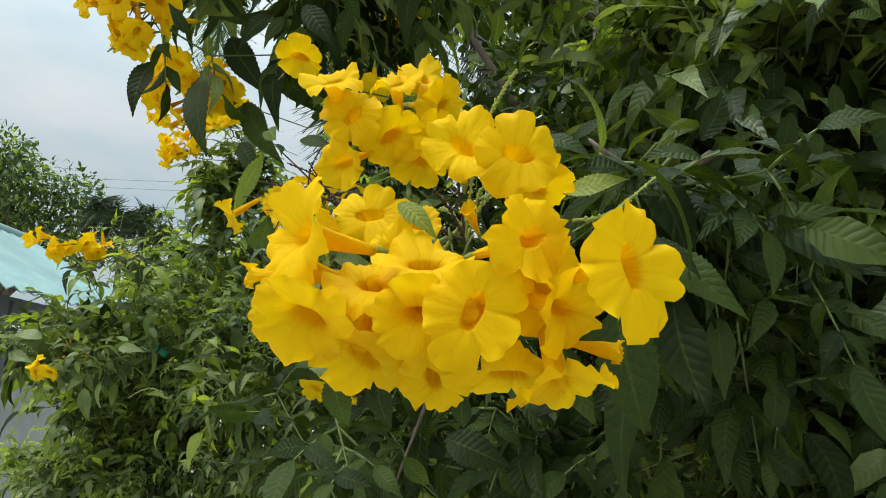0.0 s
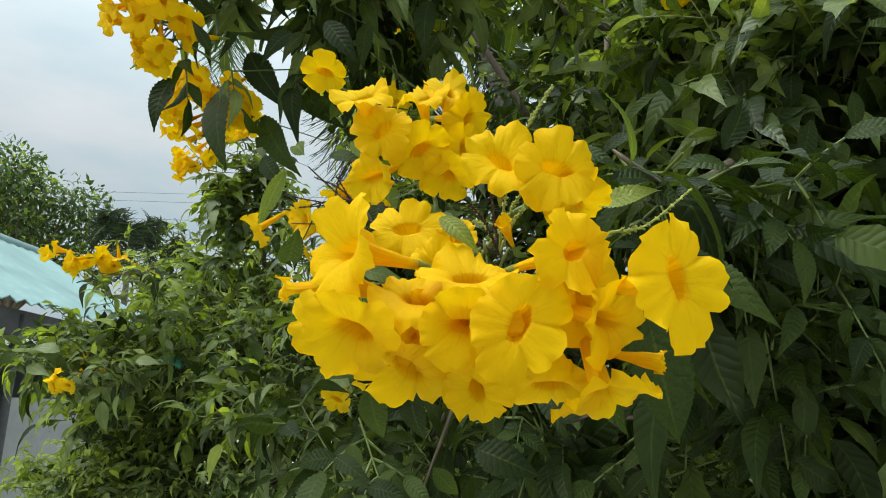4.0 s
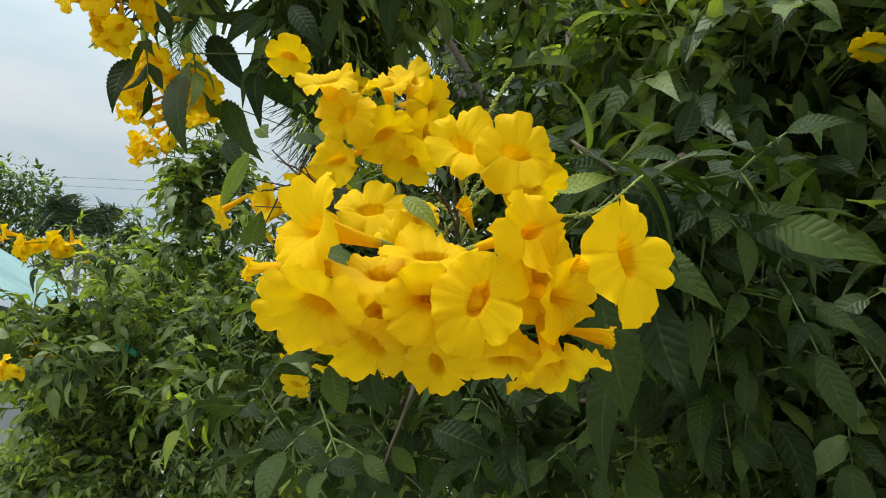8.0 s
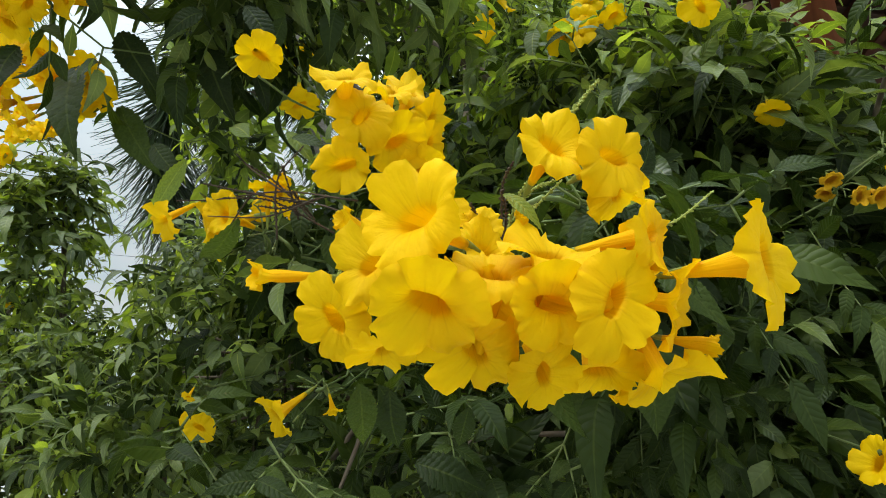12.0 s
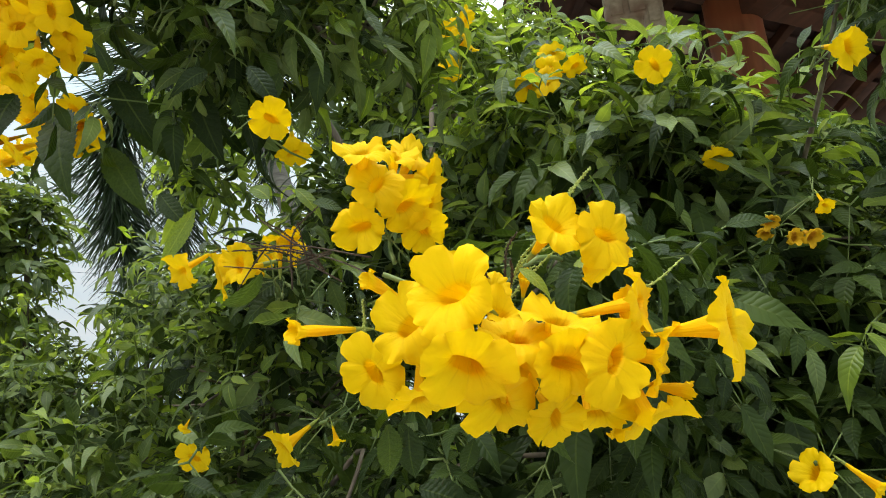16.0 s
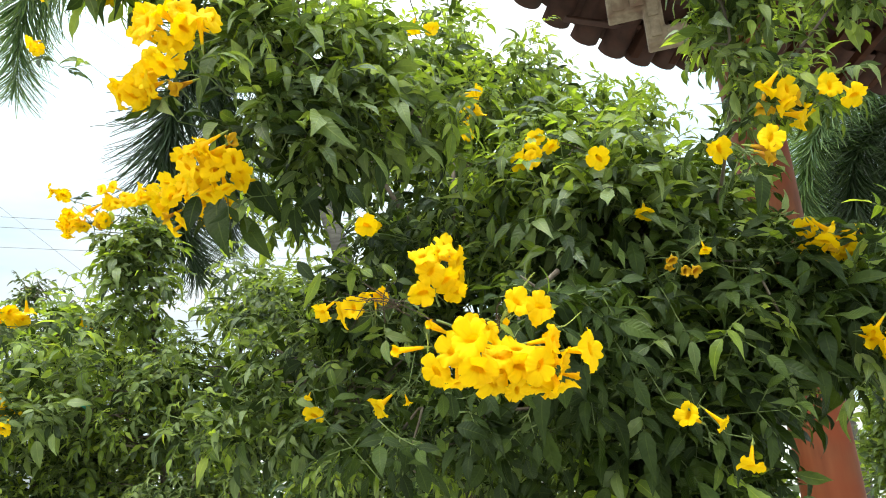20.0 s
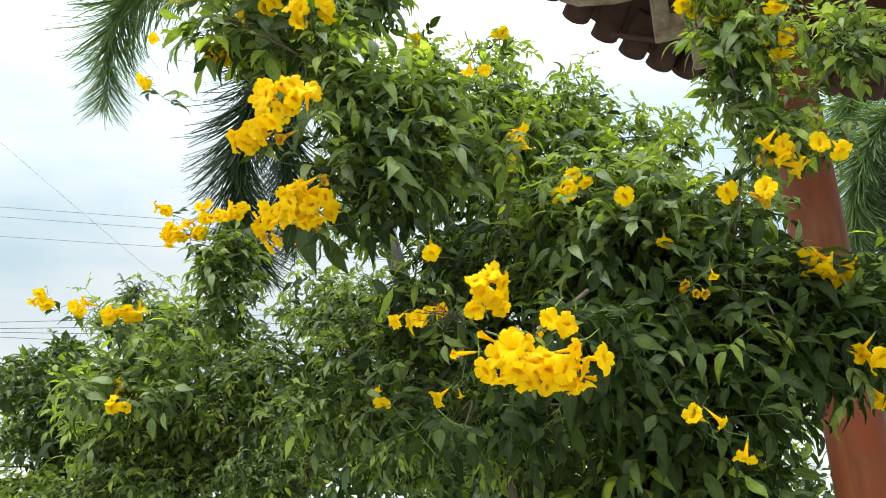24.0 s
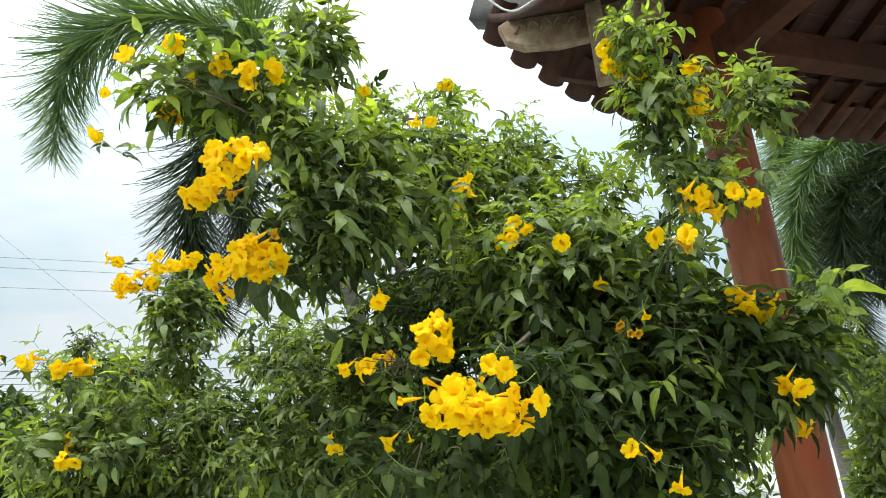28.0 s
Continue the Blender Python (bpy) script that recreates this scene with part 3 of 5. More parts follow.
def flower_cluster(shrub, c, r, n, face, s=1.0, old=0.08, leafy=True):
    """A truss: flowers spread over a rounded front that looks along face."""
    random.seed(int(abs(c[0] * 7919 + c[1] * 104729 + c[2] * 1299) * 100))
    c, face = Vector(c), Vector(face).normalized()
    rt = face.cross(Vector((0, 0, 1))).normalized()
    upv = rt.cross(face).normalized()
    spots, tries = [], 0
    while len(spots) < n and tries < 400:
        tries += 1
        u, v = rnd(-1, 1), rnd(-1, 1)
        if u * u + v * v > 1 or any(abs(u - a) * r[0] < 0.016 and abs(v - b) * r[1] < 0.016 for a, b in spots) and tries < 200:
            continue
        spots.append((u, v))
    if n == 1:
        spots = [(0, 0)]
    rows = []
    for u, v in spots:
        p = c + rt * u * r[0] + upv * v * r[1] - face * (0.02 * (u * u + v * v) + rnd(0, 0.012) * min(n, 4))
        d = (face + rt * u * 0.75 + upv * v * 0.7 + rvec(0.55 if n > 1 else 0.22) + Vector((0, 0, -0.15 if n > 1 else 0))).normalized()
        rows.append((p, d))
    tails = [p - d * 0.052 * s for p, d in rows]
    root = sum(tails, Vector()) / len(tails) - face * 0.03 + Vector((0, 0, -0.03))
    ob = cluster_stems(root, tails, shrub)
    heart = Vector((0.35, 1.25, 1.9)) if shrub.name == "yellow_trumpet_shrub" else Vector((-0.6, 1.95, 1.5))
    if root.x > 0.4 and root.y < 0.6 and root.z > 1.8:
        heart = Vector((0.68, 0.54, 2.06))
    way = (heart - root).normalized()
    stalk = [root, root + way * 0.06 + Vector((0, 0, -0.02)) + rvec(0.008), root + way * 0.15 + rvec(0.015), root + way * 0.26 + rvec(0.02)]
    CROWN[shrub.name][2].append(stalk)
    if n > 1 and leafy:
        for q in (0, 1, 2):
            ld = (rvec().normalized() * 0.9 - way * 0.3 + Vector((0, 0, -0.1))).normalized()
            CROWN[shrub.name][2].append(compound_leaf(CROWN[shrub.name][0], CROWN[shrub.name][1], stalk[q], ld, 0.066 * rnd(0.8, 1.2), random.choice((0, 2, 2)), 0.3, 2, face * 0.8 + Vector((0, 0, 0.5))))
    ob.location = (0, 0, 0)
    ob.matrix_parent_inverse = Matrix.Translation(-shrub.location)
    for p, d in rows:
        faded = random.random() < old and n > 2
        bloom(ob, p, d, s * rnd(0.78, 1.0), FADED if faded else random.choice(FLOWERS if n <= 4 else FLOWERS_SMALL), "faded_flower" if faded else "flower")
    return ob


# near leaflets take the deep green, with shade behind the truss coloured in
LEAF_MESHES = [mesh_of("leaf", v, f, uv, [LEAF_DEEP_SHADED]) for v, uv, f in FINE]
LEAF_MESHES_YOUNG = [mesh_of("leaf", v, f, uv, [LEAF_YOUNG]) for v, uv, f in FINE]


def leaf(shrub, p0, p1, face, wide=1.0, young=False):
    """One large leaflet from its stalk to its tip."""
    p0, p1 = Vector(p0), Vector(p1)
    m = leaf_frame(p0, p1 - p0, Vector(face), (p1 - p0).length)
    ob = new("leaf", random.choice(LEAF_MESHES_YOUNG if young else LEAF_MESHES))
    ob.parent = shrub
    ob.matrix_basis = Matrix.Translation(-shrub.location) @ m @ Matrix.Diagonal((wide, 1, 1, 1))
    return ob


def leafy_shoots(shrub, c, r, n, size=0.10, young=0.0, up=0.2, droop=0.6, length=0.13):
    """Shoots close to the camera's way, each leaflet a part of its own."""
    random.seed(int(abs(c[0] * 7919 + c[1] * 104729 + c[2] * 1299) * 10))
    frames, slots, stems = [], [], []
    c, r = Vector(c), Vector(r)
    for _ in range(n):
        q = rvec().normalized()
        p = c + Vector((q.x * r.x, q.y * r.y, q.z * r.z)) * rnd(0.3, 1.0)
        d = (q + Vector((0, 0, up)) + rvec(0.35)).normalized()
        twig(frames, slots, stems, p - d * length * 0.5, d, length * rnd(0.7, 1.2), size * rnd(0.8, 1.15), young, 3, droop, q * 0.6 + Vector((-0.1, -0.8, 0.5)))
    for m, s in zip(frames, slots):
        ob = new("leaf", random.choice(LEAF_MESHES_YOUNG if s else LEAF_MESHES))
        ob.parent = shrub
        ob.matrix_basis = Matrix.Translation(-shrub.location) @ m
    CROWN[shrub.name][2].extend(stems)


def raceme(shrub, pts, mat=SPIKE_GREEN):
    """A bare flower spike: a thin stalk set with short upright pegs and tiny buds."""
    bm = bmesh.new()
    line = spline(pts, 22)
    tube(bm, line, 0.0009, 0.0005, 5)
    for i in range(3, len(line) - 1):
        d = (line[i + 1] - line[i]).normalized()
        k = 1.0 - 0.5 * i / len(line)
        for s in (0, 3.14):
            o = Matrix.Rotation(s + i * 1.5 + rnd(-0.4, 0.4), 3, d) @ d.orthogonal().normalized()
            p = line[i].lerp(line[i + 1], rnd(0, 0.5))
            q = p + (o * 0.0016 + d * 0.0022) * k * rnd(0.7, 1.3)
            tube(bm, [p, q], 0.0004, 0.0007 * k + 0.0002, 4)
    return part("flower_spike", bm, mat, shrub, "bare yellow-green flower spike" if mat is SPIKE_GREEN else "bare brown flower spike")



# ---- ground ----
# mostly hidden plane; its pale tone also works as a reflector from below
bm = bmesh.new()
bmesh.ops.create_grid(bm, x_segments=60, y_segments=60, size=400)
for v in bm.verts:
    v.co.z = 0.03 * noise.noise(v.co * 0.1)
ground = part("ground", bm, PALE_GROUND)
tagged(ground, "pale ground with soil patches, mostly unseen, made light as fill", "ground", "", "structure")

# ---- shrubs ----
shrub = thing("yellow_trumpet_shrub", (0, 0, 0), "tall yellow trumpet shrub with serrated green leaves in full bloom", "shrub")
shrub_left = thing("yellow_trumpet_shrub", (0, 0, 0), "bushy trumpet shrub with light green shoots and few yellow flowers", "shrub")
CROWN[shrub.name] = ([], [], [], [])
CROWN[shrub_left.name] = ([], [], [], [])
# high deep: older leaves at right, plus shade behind the truss as leaf colour
foliage(shrub, (0.101, 1.219, 1.522), (0.557, 0.280, 0.270), 140, size=0.062, deep=0.3)
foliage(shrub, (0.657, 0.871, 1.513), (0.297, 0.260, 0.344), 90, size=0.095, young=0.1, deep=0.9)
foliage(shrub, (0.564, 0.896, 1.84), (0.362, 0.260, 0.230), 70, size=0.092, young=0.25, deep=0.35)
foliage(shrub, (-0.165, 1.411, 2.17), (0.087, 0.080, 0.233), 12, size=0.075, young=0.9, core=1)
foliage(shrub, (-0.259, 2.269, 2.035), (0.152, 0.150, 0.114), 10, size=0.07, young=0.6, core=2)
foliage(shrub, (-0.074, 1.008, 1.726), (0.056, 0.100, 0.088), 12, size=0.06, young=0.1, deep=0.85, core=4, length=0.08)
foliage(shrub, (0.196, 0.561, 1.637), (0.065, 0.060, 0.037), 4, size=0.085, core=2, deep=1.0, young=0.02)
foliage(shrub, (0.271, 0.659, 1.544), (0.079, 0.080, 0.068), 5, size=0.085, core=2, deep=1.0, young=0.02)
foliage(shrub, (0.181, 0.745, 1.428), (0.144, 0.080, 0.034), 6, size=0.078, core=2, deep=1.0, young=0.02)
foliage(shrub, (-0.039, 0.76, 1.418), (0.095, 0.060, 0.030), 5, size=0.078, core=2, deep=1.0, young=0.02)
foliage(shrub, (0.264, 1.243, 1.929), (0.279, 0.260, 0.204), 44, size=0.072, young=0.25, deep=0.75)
foliage(shrub, (0.418, 1.593, 2.522), (0.488, 0.300, 0.255), 100, size=0.075, young=1.0, deep=0.15)
foliage(shrub, (0.339, 1.944, 3.014), (0.378, 0.200, 0.122), 22, size=0.085, young=1.0, core=1)
foliage(shrub, (0.844, 1.754, 2.764), (0.262, 0.200, 0.105), 16, size=0.085, young=0.6, core=1)
foliage(shrub, (1.001, 1.662, 2.562), (0.355, 0.200, 0.139), 26, size=0.085, core=1, young=0.9)
foliage(shrub, (0.462, 0.902, 2.013), (0.217, 0.150, 0.100), 24, size=0.08, young=0.9, core=2, deep=0.4)
foliage(shrub, (-0.116, 0.982, 2.143), (0.073, 0.080, 0.162), 14, size=0.085, core=2, young=0.1, deep=0.7, length=0.1)
foliage(shrub, (-0.19, 0.83, 2.22), (0.22, 0.100, 0.120), 22, size=0.085, core=1, young=0.5, deep=0.1, length=0.13)
foliage(shrub, (-0.20, 0.80, 2.03), (0.120, 0.080, 0.080), 10, size=0.09, core=1, young=0.05, deep=0.5, length=0.1)
foliage(shrub, (0.03, 0.86, 2.12), (0.150, 0.100, 0.110), 14, size=0.085, core=1, young=0.4, deep=0.1, length=0.12)
foliage(shrub, (-0.44, 0.78, 2.389), (0.189, 0.080, 0.073), 13, size=0.09, core=2, young=0.5)
foliage(shrub, (-0.155, 1.359, 2.934), (0.050, 0.050, 0.232), 15, core=1)
foliage(shrub, (0.586, 0.425, 2.206), (0.070, 0.080, 0.181), 22, size=0.06, core=1, young=0.6, length=0.12)
foliage(shrub, (0.885, 0.413, 2.272), (0.103, 0.070, 0.052), 10, size=0.065, core=1, young=0.6, length=0.12)
foliage(shrub, (0.527, 0.382, 2.381), (0.031, 0.050, 0.070), 7, size=0.06, core=0, young=0.8, length=0.1)
foliage(shrub, (0.75, 0.522, 2.094), (0.074, 0.080, 0.089), 13, core=1, size=0.07)
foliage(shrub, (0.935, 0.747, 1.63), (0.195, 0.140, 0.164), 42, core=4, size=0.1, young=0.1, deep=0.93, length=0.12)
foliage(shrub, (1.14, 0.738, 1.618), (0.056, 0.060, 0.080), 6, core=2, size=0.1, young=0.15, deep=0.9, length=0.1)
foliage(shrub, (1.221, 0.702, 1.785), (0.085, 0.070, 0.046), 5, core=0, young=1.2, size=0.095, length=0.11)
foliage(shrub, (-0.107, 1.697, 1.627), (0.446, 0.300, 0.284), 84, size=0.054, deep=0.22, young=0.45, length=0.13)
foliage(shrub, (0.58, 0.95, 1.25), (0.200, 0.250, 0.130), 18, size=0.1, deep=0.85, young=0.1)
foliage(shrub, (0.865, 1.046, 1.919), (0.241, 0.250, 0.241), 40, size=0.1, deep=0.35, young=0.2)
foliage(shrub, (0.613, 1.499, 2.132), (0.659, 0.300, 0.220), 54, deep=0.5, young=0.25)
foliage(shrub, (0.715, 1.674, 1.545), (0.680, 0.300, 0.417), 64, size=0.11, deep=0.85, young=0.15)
foliage(shrub_left, (-0.800, 1.652, 1.650), (0.130, 0.120, 0.050), 9, young=0.42, deep=0.15, size=0.066, core=2)
foliage(shrub_left, (-0.857, 1.526, 1.56), (0.150, 0.100, 0.036), 9, young=0.42, deep=0.15, size=0.066, core=2, length=0.11)
foliage(shrub_left, (-0.53, 1.86, 1.563), (0.507, 0.300, 0.213), 130, young=0.55, deep=0.25, size=0.049, length=0.13)
foliage(shrub_left, (-0.860, 2.23, 1.827), (0.270, 0.300, 0.171), 49, young=0.9, deep=0.2, size=0.074, core=2)
foliage(shrub_left, (-0.58, 1.791, 1.96), (0.085, 0.080, 0.200), 33, young=0.42, deep=0.15, core=0, size=0.070, length=0.11)
foliage(shrub_left, (-0.089, 1.832, 1.854), (0.241, 0.250, 0.176), 28, young=0.42, deep=0.15, size=0.070)
foliage(shrub_left, (-0.860, 1.919, 1.459), (0.260, 0.250, 0.117), 36, young=0.8, deep=0.3, size=0.070)
foliage(shrub_left, (-1.51, 2.787, 1.700), (0.314, 0.250, 0.130), 28, young=0.05, deep=0.7, size=0.070)
foliage(shrub_left, (-1.455, 2.818, 1.20), (0.380, 0.250, 0.114), 39, young=2.0, deep=0.0, size=0.070)
foliage(shrub_left, (-1.36, 2.80, 1.46), (0.220, 0.250, 0.150), 28, young=0.05, deep=0.6, size=0.070)
foliage(shrub_left, (-0.694, 1.85, 1.296), (0.251, 0.200, 0.103), 59, young=0.25, deep=0.3, size=0.049, length=0.12)
foliage(shrub_left, (-0.398, 1.607, 1.286), (0.165, 0.160, 0.089), 46, young=0.25, deep=0.3, size=0.045, length=0.11)
foliage(shrub_left, (-0.927, 1.905, 1.242), (0.182, 0.200, 0.084), 39, young=0.25, deep=0.3, size=0.049, length=0.12)
foliage(shrub_left, (-0.975, 2.173, 2.014), (0.05, 0.05, 0.07), 9, young=0.0, deep=0.8, size=0.028, core=0, length=0.12)
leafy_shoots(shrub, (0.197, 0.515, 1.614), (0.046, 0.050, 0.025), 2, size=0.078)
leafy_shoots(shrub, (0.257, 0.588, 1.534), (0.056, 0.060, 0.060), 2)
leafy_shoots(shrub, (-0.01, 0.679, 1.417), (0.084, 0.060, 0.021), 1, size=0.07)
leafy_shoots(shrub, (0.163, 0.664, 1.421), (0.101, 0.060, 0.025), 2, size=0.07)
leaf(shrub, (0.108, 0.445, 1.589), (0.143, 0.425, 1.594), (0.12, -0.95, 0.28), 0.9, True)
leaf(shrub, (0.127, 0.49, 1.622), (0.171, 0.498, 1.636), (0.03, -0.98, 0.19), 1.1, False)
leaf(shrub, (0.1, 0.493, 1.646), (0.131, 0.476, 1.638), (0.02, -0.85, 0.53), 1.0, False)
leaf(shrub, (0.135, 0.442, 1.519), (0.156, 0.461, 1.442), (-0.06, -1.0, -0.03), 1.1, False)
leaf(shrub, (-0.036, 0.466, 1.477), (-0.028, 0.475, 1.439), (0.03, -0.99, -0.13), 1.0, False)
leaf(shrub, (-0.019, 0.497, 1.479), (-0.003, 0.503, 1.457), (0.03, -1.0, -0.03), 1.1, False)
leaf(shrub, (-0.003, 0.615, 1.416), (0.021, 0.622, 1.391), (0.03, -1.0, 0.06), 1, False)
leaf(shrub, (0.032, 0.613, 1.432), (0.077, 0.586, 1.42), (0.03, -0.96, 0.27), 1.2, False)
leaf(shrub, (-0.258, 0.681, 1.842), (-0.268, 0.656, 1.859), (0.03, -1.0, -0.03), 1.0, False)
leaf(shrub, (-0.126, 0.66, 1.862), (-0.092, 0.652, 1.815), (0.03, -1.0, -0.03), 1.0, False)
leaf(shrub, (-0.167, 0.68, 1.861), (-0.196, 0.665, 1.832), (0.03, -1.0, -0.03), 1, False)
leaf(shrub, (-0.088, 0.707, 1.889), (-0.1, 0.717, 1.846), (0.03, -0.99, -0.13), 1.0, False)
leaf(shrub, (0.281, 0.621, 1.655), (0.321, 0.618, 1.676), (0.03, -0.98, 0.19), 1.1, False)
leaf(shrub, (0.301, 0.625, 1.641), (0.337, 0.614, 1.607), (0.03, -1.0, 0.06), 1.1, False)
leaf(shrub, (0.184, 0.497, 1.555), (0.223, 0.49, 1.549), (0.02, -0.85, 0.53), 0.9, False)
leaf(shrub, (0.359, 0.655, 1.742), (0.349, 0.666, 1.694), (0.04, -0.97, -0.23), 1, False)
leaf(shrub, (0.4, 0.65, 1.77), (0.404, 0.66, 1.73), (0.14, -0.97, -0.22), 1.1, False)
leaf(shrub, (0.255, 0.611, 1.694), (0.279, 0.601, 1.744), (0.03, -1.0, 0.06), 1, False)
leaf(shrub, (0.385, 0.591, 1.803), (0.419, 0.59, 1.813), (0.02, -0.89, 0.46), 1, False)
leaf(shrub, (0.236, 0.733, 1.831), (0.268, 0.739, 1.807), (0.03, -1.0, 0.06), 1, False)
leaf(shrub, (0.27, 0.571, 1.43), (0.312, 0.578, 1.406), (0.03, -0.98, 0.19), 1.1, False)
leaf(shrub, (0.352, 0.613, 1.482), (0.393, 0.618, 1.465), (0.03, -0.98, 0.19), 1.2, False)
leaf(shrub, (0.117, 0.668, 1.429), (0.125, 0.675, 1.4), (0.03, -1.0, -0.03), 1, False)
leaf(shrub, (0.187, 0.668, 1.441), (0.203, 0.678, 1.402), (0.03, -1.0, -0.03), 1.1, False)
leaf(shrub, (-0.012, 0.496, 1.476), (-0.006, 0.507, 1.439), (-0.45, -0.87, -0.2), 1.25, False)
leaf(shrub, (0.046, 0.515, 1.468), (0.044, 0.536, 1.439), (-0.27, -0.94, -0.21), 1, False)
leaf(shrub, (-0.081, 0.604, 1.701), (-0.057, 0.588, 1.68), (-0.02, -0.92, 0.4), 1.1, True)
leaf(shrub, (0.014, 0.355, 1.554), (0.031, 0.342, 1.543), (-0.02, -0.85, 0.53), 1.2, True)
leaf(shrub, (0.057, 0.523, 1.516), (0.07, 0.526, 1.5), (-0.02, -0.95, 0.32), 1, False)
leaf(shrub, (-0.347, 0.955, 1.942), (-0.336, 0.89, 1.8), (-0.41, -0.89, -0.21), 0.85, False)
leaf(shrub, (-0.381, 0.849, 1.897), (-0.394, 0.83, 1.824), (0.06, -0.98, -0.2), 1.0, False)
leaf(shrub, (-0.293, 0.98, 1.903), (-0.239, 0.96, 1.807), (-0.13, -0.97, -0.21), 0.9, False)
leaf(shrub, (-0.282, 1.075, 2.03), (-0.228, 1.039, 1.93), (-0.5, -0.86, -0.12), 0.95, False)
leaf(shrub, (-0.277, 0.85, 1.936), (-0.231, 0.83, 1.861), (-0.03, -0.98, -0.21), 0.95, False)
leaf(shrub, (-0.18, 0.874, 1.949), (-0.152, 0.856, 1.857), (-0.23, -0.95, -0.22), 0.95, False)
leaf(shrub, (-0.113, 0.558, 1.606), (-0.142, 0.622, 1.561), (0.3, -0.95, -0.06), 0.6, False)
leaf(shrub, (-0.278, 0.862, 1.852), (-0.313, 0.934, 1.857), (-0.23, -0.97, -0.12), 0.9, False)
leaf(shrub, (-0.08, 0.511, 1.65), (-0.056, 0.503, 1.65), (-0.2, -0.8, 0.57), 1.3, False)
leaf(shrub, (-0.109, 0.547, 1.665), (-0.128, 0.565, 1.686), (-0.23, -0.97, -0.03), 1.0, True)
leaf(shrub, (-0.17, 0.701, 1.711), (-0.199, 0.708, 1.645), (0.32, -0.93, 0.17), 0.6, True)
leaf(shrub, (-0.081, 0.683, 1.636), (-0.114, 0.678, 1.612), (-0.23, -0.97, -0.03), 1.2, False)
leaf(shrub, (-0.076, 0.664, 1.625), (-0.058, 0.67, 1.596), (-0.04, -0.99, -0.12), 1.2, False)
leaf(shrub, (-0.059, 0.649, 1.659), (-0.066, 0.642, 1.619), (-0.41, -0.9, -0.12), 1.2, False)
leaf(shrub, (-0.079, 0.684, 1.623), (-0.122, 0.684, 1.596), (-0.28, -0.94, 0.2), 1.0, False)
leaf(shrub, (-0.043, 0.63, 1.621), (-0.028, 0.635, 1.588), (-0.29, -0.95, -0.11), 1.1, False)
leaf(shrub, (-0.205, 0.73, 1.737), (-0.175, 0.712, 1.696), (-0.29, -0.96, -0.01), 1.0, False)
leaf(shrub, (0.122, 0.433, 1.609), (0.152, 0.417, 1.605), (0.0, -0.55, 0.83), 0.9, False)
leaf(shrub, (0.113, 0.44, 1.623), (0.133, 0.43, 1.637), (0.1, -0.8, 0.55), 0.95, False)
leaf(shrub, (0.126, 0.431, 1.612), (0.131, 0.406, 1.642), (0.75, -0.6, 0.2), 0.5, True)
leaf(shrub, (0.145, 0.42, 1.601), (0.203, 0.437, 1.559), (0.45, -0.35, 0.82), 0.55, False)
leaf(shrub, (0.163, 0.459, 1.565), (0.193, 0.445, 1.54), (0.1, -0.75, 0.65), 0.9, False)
BRANCH_MAIN = [(-0.124, 1.093, 2.303), (0.046, 1.109, 2.25), (0.198, 1.117, 2.171), (0.364, 1.113, 2.082), (0.505, 1.124, 1.9)]
BRANCH_RIGHT = [(0.301, 0.71, 1.719), (0.215, 0.68, 1.656), (0.16, 0.634, 1.583)]
BRANCH_ARM = [(-0.572, 0.752, 2.372), (-0.411, 0.754, 2.31), (-0.267, 0.804, 2.254), (0.004, 0.952, 2.208), (0.278, 1.071, 2.085)]
BRANCH_HERO = [(-0.036, 0.469, 1.582), (0.03, 0.457, 1.56), (0.072, 0.435, 1.59), (0.195, 0.582, 1.632), (0.321, 0.76, 1.646)]


def branch(parent, pts, r0, r1, name="branch", mat=BARK, sides=8):
    bm = bmesh.new()
    tube(bm, spline(pts, 16), r0, r1, sides, 0.25)
    return part(name, bm, mat, parent)


random.seed(11)
ROOT = Vector((0.42, 1.28, 0.0))
for k, (top, r) in enumerate((((0.15, 1.25, 1.9), 0.030), ((0.70, 0.95, 1.8), 0.028), ((0.30, 1.25, 2.3), 0.026), ((1.15, 0.85, 1.75), 0.018))):
    foot = ROOT + Vector((0.09 * math.cos(k * 1.1), 0.09 * math.sin(k * 1.1), -0.05))
    top = Vector(top)
    mid = foot.lerp(top, 0.5) + Vector((rnd(-0.06, 0.06), rnd(-0.06, 0.06), 0.12))
    branch(shrub, [foot, foot.lerp(mid, 0.55) + rvec(0.02), mid, top], r, 0.006, "trunk")
branch(shrub, BRANCH_MAIN, 0.011, 0.006)
branch(shrub, BRANCH_RIGHT, 0.006, 0.003)
branch(shrub, BRANCH_ARM, 0.003, 0.0055)
branch(shrub, BRANCH_HERO, 0.0022, 0.0014, "branch", STEM_GREEN)
branch(shrub, [(0.80, 0.95, 1.70), (0.76, 0.72, 1.95), (0.62, 0.48, 2.15), (0.56, 0.41, 2.38)], 0.005, 0.0015)
branch(shrub, [(0.72, 0.52, 2.05), (0.82, 0.44, 2.18), (0.92, 0.41, 2.30)], 0.004, 0.0015)
branch(shrub, [(0.15, 1.25, 2.0), (-0.10, 1.34, 2.55), (-0.155, 1.36, 3.15)], 0.008, 0.002)
for k, top in enumerate(((-0.53, 1.85, 1.6), (-0.92, 2.2, 1.75), (-0.56, 1.78, 2.05), (-0.27, 1.87, 1.9))):
    foot = Vector((-0.55 + 0.06 * k, 2.0, -0.05))
    branch(shrub_left, [foot, foot.lerp(Vector(top), 0.5) + rvec(0.03), Vector(top)], 0.018, 0.005, "trunk")

